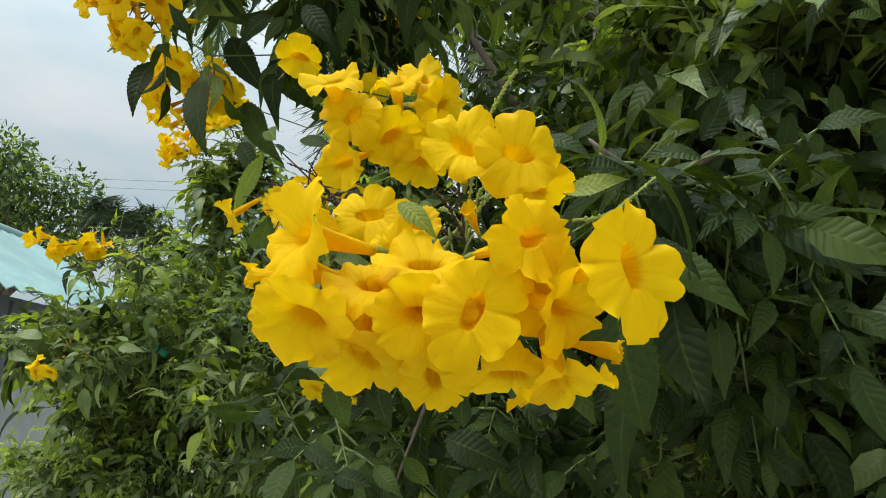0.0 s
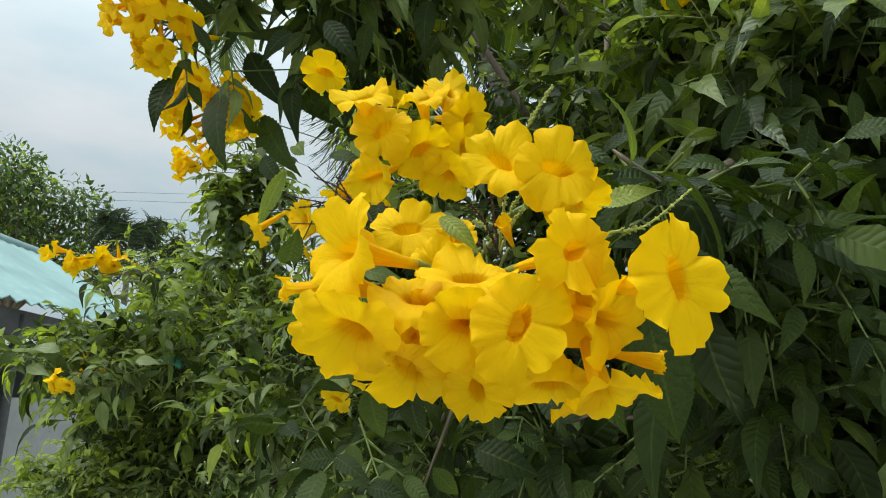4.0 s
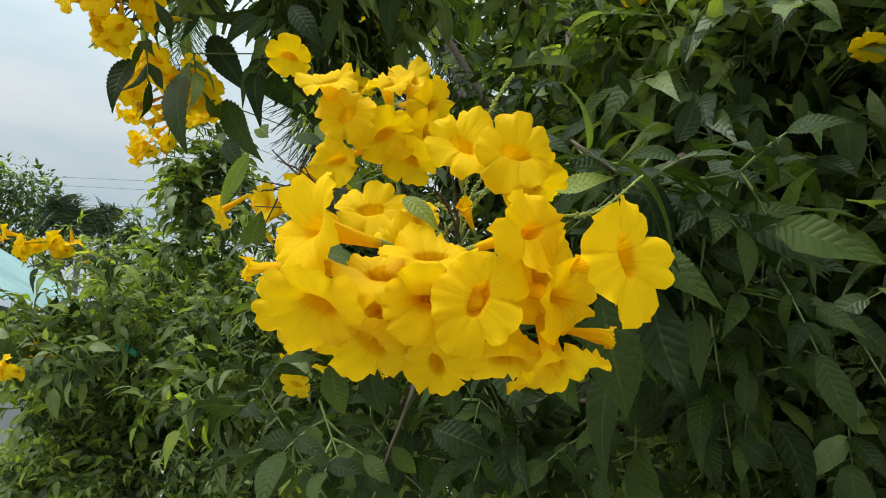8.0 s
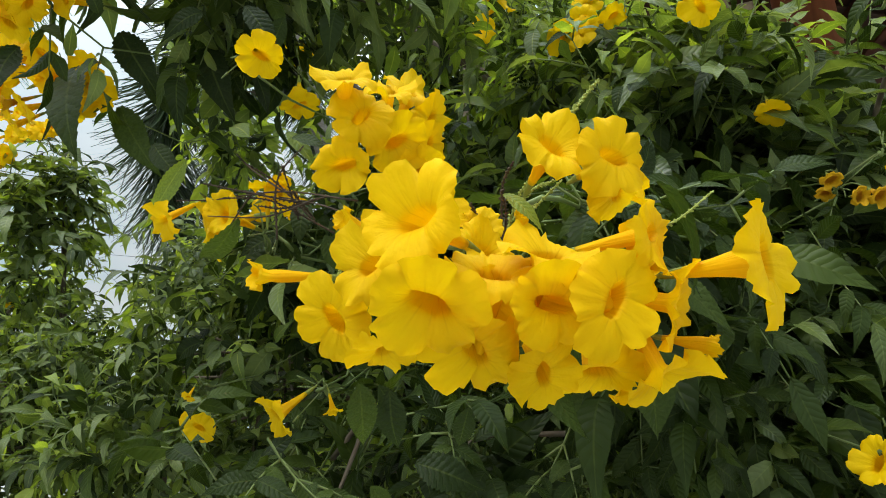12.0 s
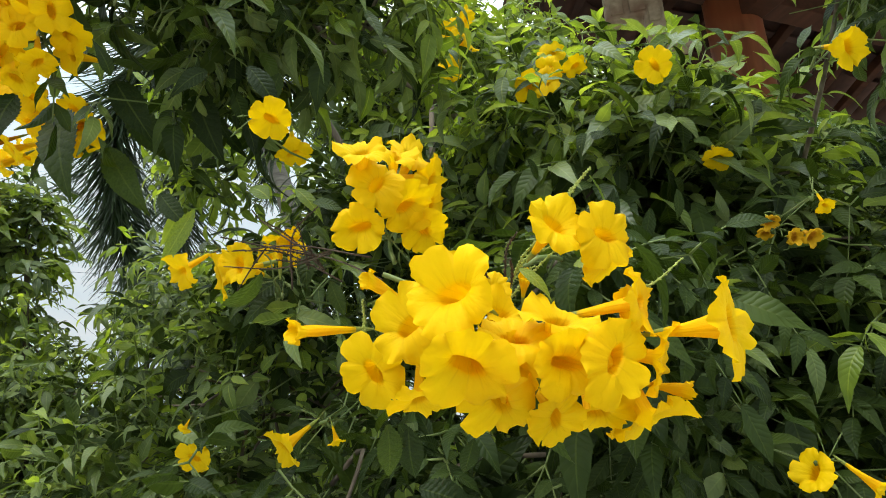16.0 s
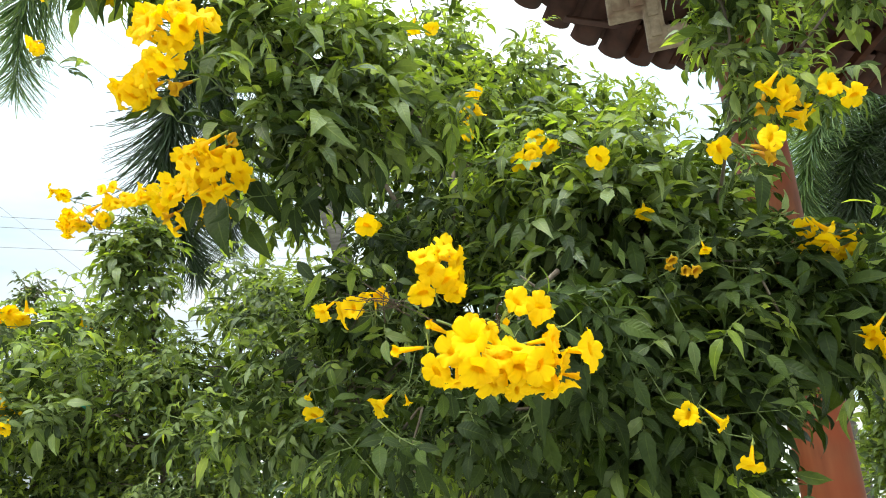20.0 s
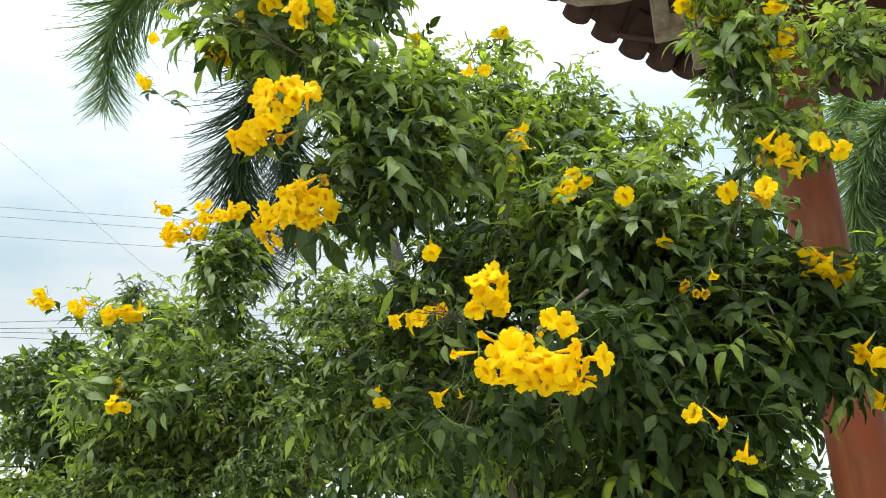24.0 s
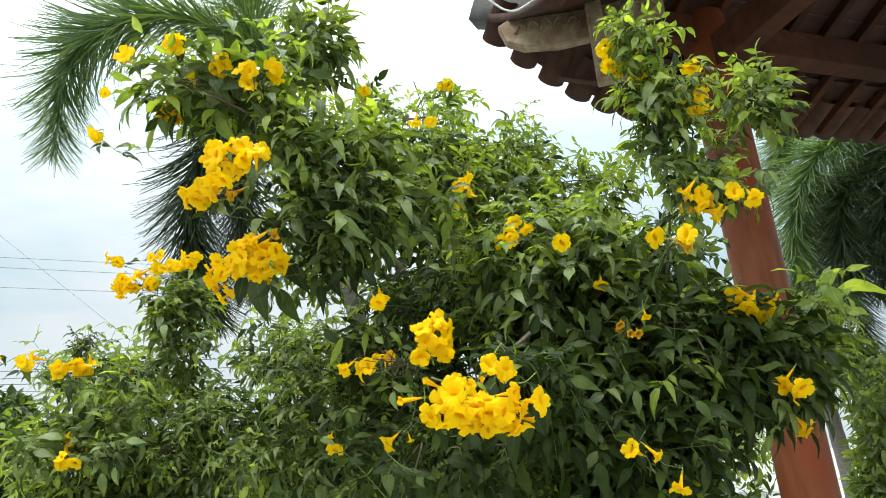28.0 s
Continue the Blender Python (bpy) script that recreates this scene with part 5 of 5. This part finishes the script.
# carved end board under the corner, and the stepped bracket that carries the eave
board = slab([(-0.34, 0.10), (-0.30, -0.02), (-0.20, -0.075), (0.0, -0.10), (0.30, -0.08), (0.62, 0.0), (0.62, 0.20), (0.1, 0.20), (-0.2, 0.17)], 0.07, "carved_board", CARVED,
     Matrix.Translation((1.374, 2.149, 3.816)) @ Matrix.Rotation(radians(-28), 4, "Z"), 0.01, "cream carved wooden board with leaf scrolls")
bracket = slab([(0.0, 0.55), (0.0, 0.0), (0.17, 0.0), (0.17, -0.20), (0.36, -0.20), (0.36, -0.11), (0.26, -0.11), (0.26, 0.11), (0.09, 0.11), (0.09, 0.55)], 0.09, "stepped_bracket", CARVED,
     Matrix.Translation((1.480, 1.979, 3.375)) @ Matrix.Rotation(radians(-35), 4, "Z"), 0.008, "cream stepped wooden bracket with square carving")
for x, z, sx, sz in ((0.045, 0.44, 0.05, 0.10), (0.045, 0.30, 0.05, 0.10), (0.045, 0.16, 0.05, 0.10), (0.055, 0.055, 0.06, 0.07), (0.145, 0.055, 0.07, 0.07), (0.215, 0.0, 0.05, 0.10), (0.215, -0.12, 0.05, 0.09), (0.305, -0.155, 0.08, 0.055)):
    bm = bmesh.new()
    box(bm, (x, -0.048, z), (sx, 0.012, sz), None, 0.005)
    ob = part("carving", bm, CARVED, bracket)
for k in range(11):
    a = k * 0.9
    x = -0.24 + 0.075 * k
    bm = bmesh.new()
    tube(bm, spline([(x, -0.038, 0.02), (x + 0.03, -0.046, 0.07 + 0.02 * math.sin(a)), (x + 0.065, -0.044, 0.05), (x + 0.04, -0.038, 0.03 + 0.02 * math.cos(a))], 12), 0.011, 0.006, 5)
    part("carving", bm, CARVED, board)
# corner ridge of grey mortar, and a white cable hung from it
bm = bmesh.new()
ridge = [Vector((EX - 0.03 + 0.2 * k, EY + 0.03 - 0.2 * k, roof_z(EX + max(0, -0.1 + 0.2 * k), EY - max(0, -0.1 + 0.2 * k)) + 0.06 + (0.04 if k == 0 else 0))) for k in range(10)]
tube(bm, ridge, 0.10, 0.12, 4)
keep(pavilion, part("corner_ridge", bm, RIDGE_GREY, pavilion, "weathered grey mortar corner ridge"))

bm = bmesh.new()
tube(bm, spline([(0.818, 1.939, 3.832), (0.98, 1.92, 3.734), (1.137, 1.841, 3.808)], 16), 0.006, 0.006, 6)
keep(pavilion, part("cable", bm, CABLE_WHITE, pavilion, "white cable looped under the eave"))
# the drawings above are to a small measure: set the pavilion at its true size and distance
PAVILION_SCALE, STAND = 1.45, Vector((-0.41, -0.79, 1.40))
pavilion.scale = (PAVILION_SCALE,) * 3
pavilion.location = STAND + (Vector((2.28, 1.98, 0)) - STAND) * PAVILION_SCALE


# ---- palms ----
def frond(palm, pts, n, leaflet, spread=1.0, r0=0.014, all_round=True, name="frond", kinds=SLIM, mat=PALM_LEAF):
    """An arching frond: rachis with many narrow leaflets, set all round it like a fox's tail, or in two ranks."""
    line = spline(pts, 40)
    frames = []
    N = len(line)
    for k in range(n):
        t = (k + random.random()) / n
        u = 0.06 + 0.94 * t
        i = min(N - 2, int(u * (N - 1)))
        p = line[i].lerp(line[i + 1], u * (N - 1) - i)
        d = (line[i + 1] - line[i]).normalized()
        o = d.orthogonal().normalized()
        if all_round:
            o = Matrix.Rotation(rnd(0, 6.283), 3, d) @ o
        else:
            o = d.cross(Vector((0, 0, 1))).normalized() * random.choice((-1, 1)) + Vector((0, 0, 0.15)) + rvec(0.1)
        size = leaflet * (0.35 + 0.65 * math.sin(math.pi * min(1.0, 0.12 + 0.86 * u)) ** 0.7) * rnd(0.8, 1.1)
        frames.append(leaf_frame(p, o * spread + d * rnd(0.7, 1.3) + Vector((0, 0, -0.3)), d + rvec(0.4), size))
    me = leaves_mesh(name, frames, [mat], None, kinds)
    ob = new(name, me)
    ob.parent = palm
    keep(palm, ob)
    bm = bmesh.new()
    tube(bm, line, r0, r0 * 0.25, 5)
    keep(palm, part("rachis", bm, STEM_GREEN, palm)).parent = ob
    bpy.data.objects[ob.name].children[0].matrix_parent_inverse = Matrix()


def palm_trunk(palm, foot, top, r0, r1):
    bm = bmesh.new()
    pts = spline([foot, Vector(foot).lerp(Vector(top), 0.5) + Vector((0.03, 0, 0)), top], 30)
    tube(bm, pts, r0, r1, 14, 0.08)
    keep(palm, part("trunk", bm, PALM_BARK, palm, "grey ringed palm trunk"))


random.seed(21)
palm = thing("foxtail_palm", (-0.114, 3.992, 0.0), "foxtail palm with bushy arching dark green fronds", "palm tree", "foxtail palms")
palm_trunk(palm, (1.236, 4.292, 0.0), (-0.114, 3.992, 4.562), 0.09, 0.05)
frond(palm, [(-0.114, 3.992, 4.562), (-0.634, 3.758, 4.769), (-1.179, 3.735, 4.717), (-1.56, 3.86, 4.412), (-1.644, 4.062, 3.764)], 1400, 0.52)
# hanging and rear fronds take the darker copy, shade put into its colour
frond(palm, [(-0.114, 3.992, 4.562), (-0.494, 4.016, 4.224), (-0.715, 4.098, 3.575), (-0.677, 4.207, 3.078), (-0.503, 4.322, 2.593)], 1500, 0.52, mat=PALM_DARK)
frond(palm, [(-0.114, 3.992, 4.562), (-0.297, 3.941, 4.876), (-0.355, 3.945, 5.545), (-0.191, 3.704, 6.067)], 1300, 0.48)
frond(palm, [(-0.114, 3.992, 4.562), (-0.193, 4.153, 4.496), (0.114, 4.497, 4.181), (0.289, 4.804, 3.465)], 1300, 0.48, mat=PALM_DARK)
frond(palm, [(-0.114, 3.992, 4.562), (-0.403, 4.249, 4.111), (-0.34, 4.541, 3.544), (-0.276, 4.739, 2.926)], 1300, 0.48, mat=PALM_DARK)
palm_right = thing("foxtail_palm", (6.457, 3.442, 0.0), "foxtail palm with dense drooping green fronds behind the pavilion post", "palm tree", "foxtail palms")
palm_trunk(palm_right, (6.457, 3.442, 0.0), (6.457, 3.442, 4.958), 0.13, 0.07)
frond(palm_right, [(6.457, 3.442, 4.958), (5.726, 3.629, 4.491), (5.026, 3.789, 4.071), (4.779, 3.982, 3.448), (4.798, 4.132, 2.696)], 1700, 0.5)
# lower fronds use the darker copy: their shade is in the leaf colour
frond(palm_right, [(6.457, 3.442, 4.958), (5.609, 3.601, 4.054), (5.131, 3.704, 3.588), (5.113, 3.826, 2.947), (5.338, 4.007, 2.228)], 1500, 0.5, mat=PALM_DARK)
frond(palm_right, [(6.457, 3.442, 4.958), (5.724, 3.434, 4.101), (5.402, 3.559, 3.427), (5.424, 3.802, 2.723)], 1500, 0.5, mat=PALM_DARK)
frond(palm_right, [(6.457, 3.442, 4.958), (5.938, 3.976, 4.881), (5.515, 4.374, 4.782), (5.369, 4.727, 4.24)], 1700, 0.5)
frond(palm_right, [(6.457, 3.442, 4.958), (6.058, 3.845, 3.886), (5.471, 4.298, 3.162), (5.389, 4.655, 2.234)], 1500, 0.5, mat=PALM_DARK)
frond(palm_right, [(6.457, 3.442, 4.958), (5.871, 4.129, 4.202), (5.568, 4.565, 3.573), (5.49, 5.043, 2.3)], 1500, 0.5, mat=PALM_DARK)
palm_right.scale = (1.3,) * 3
palm_right.location = STAND + (Vector((6.457, 3.442, 0)) - STAND) * 1.3
palm_back = thing("palm", (6.78, 5.924, 0.0), "slender palm with grey trunk and green fronds", "palm tree")
palm_trunk(palm_back, (6.78, 5.924, 0.0), (6.73, 6.024, 3.0), 0.11, 0.07)
frond(palm_back, [(6.73, 6.024, 3.0), (7.13, 6.024, 3.35), (7.58, 6.024, 3.2), (7.83, 6.024, 2.7)], 240, 0.3, 1.0, 0.012, False)
frond(palm_back, [(6.73, 6.024, 3.0), (6.979, 6.337, 3.35), (7.258, 6.69, 3.2), (7.414, 6.886, 2.7)], 240, 0.3, 1.0, 0.012, False)
frond(palm_back, [(6.73, 6.024, 3.0), (6.639, 6.414, 3.35), (6.537, 6.852, 3.2), (6.48, 7.095, 2.7)], 240, 0.3, 1.0, 0.012, False)
frond(palm_back, [(6.73, 6.024, 3.0), (6.368, 6.195, 3.35), (5.962, 6.387, 3.2), (5.736, 6.494, 2.7)], 240, 0.3, 1.0, 0.012, False)
frond(palm_back, [(6.73, 6.024, 3.0), (6.371, 5.847, 3.35), (5.968, 5.648, 3.2), (5.744, 5.537, 2.7)], 240, 0.3, 1.0, 0.012, False)
frond(palm_back, [(6.73, 6.024, 3.0), (6.646, 5.633, 3.35), (6.551, 5.193, 3.2), (6.498, 4.949, 2.7)], 240, 0.3, 1.0, 0.012, False)
frond(palm_back, [(6.73, 6.024, 3.0), (6.984, 5.715, 3.35), (7.269, 5.367, 3.2), (7.428, 5.174, 2.7)], 240, 0.3, 1.0, 0.012, False)


# ---- far trees ----
def tree(name, foot, c, r, n, label, size=0.16, mat=LEAF, trunk=0.12, clumps=9, category="tree"):
    """Tapered trunk, limbs to every clump, and many leaves round the clumps."""
    ob = thing(name, foot, label, category)
    c, r = Vector(c), Vector(r)
    frames = []
    bm = bmesh.new()
    foot = Vector(foot)
    crotch = foot.lerp(c, 0.6)
    tube(bm, spline([foot, foot.lerp(crotch, 0.5) + rvec(0.05), crotch], 10), trunk, trunk * 0.6, 9, 0.2)
    for _ in range(clumps):
        q = rvec().normalized() * rnd(0.45, 0.95)
        k = c + Vector((q.x * r.x, q.y * r.y, q.z * r.z))
        tube(bm, spline([crotch, crotch.lerp(k, 0.5) + rvec(0.06 * r.length), k], 8), trunk * 0.4, trunk * 0.06, 5, 0.2)
        rr = r * rnd(0.32, 0.55)
        for _ in range(n // clumps):
            w = rvec().normalized()
            p = k + Vector((w.x * rr.x, w.y * rr.y, w.z * rr.z)) * random.random() ** 0.4
            frames.append(leaf_frame(p, w + rvec(0.6) + Vector((0, 0, -0.2)), w + Vector((0, 0, 0.8)) + rvec(0.4), size * rnd(0.6, 1.2)))
    keep(ob, part("trunk", bm, BARK, ob))
    cr = new("crown", leaves_mesh("crown", frames, [mat, LEAF_YOUNG], [1 if random.random() < 0.18 else 0 for _ in frames]))
    cr.parent = ob
    tagged(keep(ob, cr), "", "", "", "stuff")
    return ob


random.seed(33)
tree("broadleaf_tree", (-10.795, 15.046, -0.05), (-10.795, 15.046, 5.871), (1.959, 1.8, 1.486), 8000, "round leafy green tree beyond the teal roof", size=0.17, clumps=26, mat=LEAF_DARK)
tree("hedge_bush", (-1.427, 3.225, -0.05), (-1.427, 3.225, 1.695), (0.215, 0.3, 0.215), 1500, "dark green leafy bush by the fence", size=0.07, mat=LEAF_DARK, trunk=0.03, category='bush')
tree("hedge_bush", (6.507, 5.153, -0.05), (6.507, 5.153, 1.977), (0.449, 0.6, 0.577), 2200, "leafy green bush behind the pavilion", size=0.12, trunk=0.04, category='bush')
tree("hedge_bush", (5.161, 4.021, -0.05), (5.161, 4.021, 1.418), (0.355, 0.6, 0.659), 2600, "bright green leafy bush behind the pavilion", size=0.11, mat=LEAF, trunk=0.04, category='bush')
# four mostly hidden filler bushes, added to block low sky behind the shrub
tree("hedge_bush", (1.6, 3.6, -0.05), (1.6, 3.6, 1.0), (0.9, 0.7, 0.75), 2200, "dense dark green filler bush, added behind the shrub", size=0.12, mat=LEAF_DARK, trunk=0.04, category="bush")
tree("hedge_bush", (0.4, 3.4, -0.05), (0.4, 3.4, 1.0), (0.9, 0.7, 0.75), 2200, "dense dark green filler bush, added behind the shrub", size=0.12, mat=LEAF_DARK, trunk=0.04, category="bush")
tree("hedge_bush", (-0.7, 4.0, -0.05), (-0.7, 4.0, 0.8), (0.9, 0.7, 0.75), 2200, "dense dark green filler bush, added behind the shrub", size=0.12, mat=LEAF_DARK, trunk=0.04, category="bush")
tree("hedge_bush", (2.9, 3.8, -0.05), (2.9, 3.8, 0.9), (0.9, 0.7, 0.75), 2200, "dense dark green filler bush, added behind the shrub", size=0.12, mat=LEAF_DARK, trunk=0.04, category="bush")
tree("broadleaf_tree", (-9, 22, -0.05), (-9, 22, 1.6), (3, 1.6, 1.5), 1800, "low leafy green tree in the distance", size=0.35)
tree("broadleaf_tree", (-3, 26, -0.05), (-3, 26, 1.8), (3.2, 1.6, 1.5), 1800, "low leafy green tree in the distance", size=0.35)
tree("broadleaf_tree", (3, 28, -0.05), (3, 28, 2), (3.5, 1.6, 1.5), 1800, "low leafy green tree in the distance", size=0.35)
tree("broadleaf_tree", (10, 26, -0.05), (10, 26, 2), (3.5, 1.6, 1.5), 1800, "low leafy green tree in the distance", size=0.35)
tree("broadleaf_tree", (16, 20, -0.05), (16, 20, 2), (3.5, 1.6, 1.5), 1800, "low leafy green tree in the distance", size=0.35)
tree("broadleaf_tree", (-16, 20, -0.05), (-16, 20, 2), (3.2, 1.6, 1.5), 1800, "low leafy green tree in the distance", size=0.35)
palm_far = thing("areca_palm", (-8.134, 15.164, 0.0), "small feathery palm standing against the sky", "palm tree")
palm_trunk(palm_far, (-8.134, 15.164, 0.0), (-8.134, 15.164, 5.40), 0.09, 0.06)
CROWN_TOP = Vector((-8.134, 15.164, 5.40))
for k in range(16):
    a = k * 2.4
    out = Vector((math.cos(a), math.sin(a), 0)) * rnd(0.8, 1.05)
    rise, fall = (0.55, 0.35, 0.1)[k % 3], (0.35, -0.25, -0.85)[k % 3]
    frond(palm_far, [CROWN_TOP, CROWN_TOP + out * 0.4 + Vector((0, 0, rise * 0.75)), CROWN_TOP + out * 0.75 + Vector((0, 0, rise * 0.6 + fall * 0.45)), CROWN_TOP + out * 0.95 + Vector((0, 0, fall))], 150, 0.42, 1.0, 0.02, False, "frond", BROAD, PALM_DARK)

# ---- teal-roofed shed ----
shed = thing("shed", (-6.2, 6.5, 0), "open shed with pale teal corrugated roof and grey low wall", "building")
bm = bmesh.new()
cols = 121
for side in (-1, 1):
    grid = []
    for k in range(cols):
        y = 3.0 + 6.05 * k / (cols - 1)
        h = 0.022 * math.cos(k * math.pi / 2)
        grid.append([bm.verts.new((-6.2 + side * q * 2.2, y, 3.62 - q * 1.22 + h + dz)) for q in (0, 0.5, 1.0) for dz in (0, -0.012)])
    for g0, g1 in zip(grid, grid[1:]):
        for i in (0, 2):
            bm.faces.new((g0[i], g1[i], g1[i + 2], g0[i + 2]))
            bm.faces.new((g0[i + 1], g0[i + 3], g1[i + 3], g1[i + 1]))
        bm.faces.new((g0[4], g1[4], g1[5], g0[5]))
bmesh.ops.recalc_face_normals(bm, faces=bm.faces)
keep(shed, part("roof", bm, TEAL_ROOF, shed, "pale teal corrugated sheet roof"))
bm = bmesh.new()
tube(bm, [Vector((-6.2, 2.95, 3.63)), Vector((-6.2, 9.1, 3.63))], 0.07, 0.07, 10)
keep(shed, part("ridge_cap", bm, TEAL_ROOF, shed))
for x in (-4.15, -8.25):
    bm = bmesh.new()
    box(bm, (x, 6.0, 2.22), (0.06, 6.0, 0.24), None, 0.006)
    keep(shed, part("fascia", bm, DARK_STEEL, shed, "dark steel eave beam"))
    for y in (3.2, 6.0, 8.8):
        bm = bmesh.new()
        tube(bm, [Vector((x, y, 0)), Vector((x, y, 1.1)), Vector((x, y, 2.3))], 0.045, 0.045, 12)
        keep(shed, part("post", bm, DARK_STEEL, shed))
bm = bmesh.new()
box(bm, (-4.35, 6.0, 0.78), (0.12, 6.2, 1.56), None, 0.01)
keep(shed, part("low_wall", bm, WALL_GREY, shed, "grey rendered low wall"))
bm = bmesh.new()
box(bm, (-8.4, 6.0, 1.1), (0.14, 6.2, 2.2), None, 0.01)
keep(shed, part("back_wall", bm, WALL_GREY, shed))
for y in (3.1, 9.0):
    bm = bmesh.new()
    box(bm, (-6.3, y, 1.15), (3.9, 0.12, 2.3), None, 0.01)
    keep(shed, part("end_wall", bm, WALL_GREY, shed))
pole = thing("utility_pole", (-2.566, 24.862, 0.0), "grey concrete utility pole that carries the wires", "utility pole")
bm = bmesh.new()
tube(bm, [Vector((-2.566, 24.862, z)) for z in (0.0, 3.0, 6.0, 9.5)], 0.15, 0.09, 12)
keep(pole, part("shaft", bm, WALL_GREY, pole))
for z in (8.2, 9.1):
    bm = bmesh.new()
    box(bm, (-2.566, 24.862, z), (1.2, 0.09, 0.09), None, 0.01)
    keep(pole, part("cross_arm", bm, WALL_GREY, pole))

# ---- overhead wires ----
bm = bmesh.new()
tube(bm, spline([(-15.506, 25.589, 10.173), (0.81, 20.819, 8.19), (17.126, 16.049, 6.447)], 24), 0.007, 0.007, 5)
keep(pole, part("wire", bm, WIRE, pole))
bm = bmesh.new()
tube(bm, spline([(-15.496, 25.698, 9.86), (0.82, 20.928, 7.873), (17.136, 16.158, 6.125)], 24), 0.007, 0.007, 5)
keep(pole, part("wire", bm, WIRE, pole))
bm = bmesh.new()
tube(bm, spline([(-15.475, 25.937, 9.166), (0.836, 21.111, 7.344), (17.148, 16.286, 5.762)], 24), 0.007, 0.007, 5)
keep(pole, part("wire", bm, WIRE, pole))
bm = bmesh.new()
tube(bm, spline([(-9.81, 18.847, 11.285), (-5.369, 18.712, 7.479), (-0.928, 18.577, 3.732)], 24), 0.004, 0.004, 5)
keep(pole, part("wire", bm, WIRE, pole))
bm = bmesh.new()
tube(bm, spline([(-14.608, 28.935, 6.188), (-1.882, 24.747, 5.938), (10.844, 20.559, 5.888)], 24), 0.012, 0.012, 5)
keep(pole, part("wire", bm, WIRE, pole))
bm = bmesh.new()
tube(bm, spline([(-14.603, 29.0, 5.996), (-1.871, 24.854, 5.632), (10.861, 20.708, 5.468)], 24), 0.012, 0.012, 5)
keep(pole, part("wire", bm, WIRE, pole))
bm = bmesh.new()
tube(bm, spline([(-14.6, 29.006, 5.979), (-1.862, 24.98, 5.267), (10.876, 20.954, 4.755)], 24), 0.012, 0.012, 5)
keep(pole, part("wire", bm, WIRE, pole))
bm = bmesh.new()
tube(bm, spline([(-14.599, 29.029, 5.92), (-1.849, 25.117, 4.866), (10.901, 21.205, 4.012)], 24), 0.012, 0.012, 5)
keep(pole, part("wire", bm, WIRE, pole))

# ---- far house with orange tiles ----
house = thing("house", (-11.027, 46.908, 0.0), "distant house with orange tiled roof", "house")
bm = bmesh.new()
box(bm, (-11.027, 47.108, 2.379), (3.4, 3.0, 4.758), None, 0.02)
keep(house, part("wall", bm, WALL_GREY, house))
for side in (-1, 1):
    bm = bmesh.new()
    box(bm, (0, 0, 0), (4.0, 2.1, 0.08), None, 0.01)
    ob = part("roof", bm, ORANGE_TILE, house, "orange clay tile roof")
    ob.matrix_basis = Matrix.Translation((0, 0.2 + side * 0.93, 5.258)) @ Matrix.Rotation(-side * 0.45, 4, "X")

# green plastic strip tied among the leaves of the left bush
bm = bmesh.new()
tube(bm, spline([(-0.726, 1.655, 1.587), (-0.703, 1.658, 1.578), (-0.680, 1.662, 1.563)], 8), 0.009, 0.008, 8)
keep(shrub_left, part("green_tie", bm, GREEN_PLASTIC, shrub_left, "bright green plastic tube tied to a twig"))
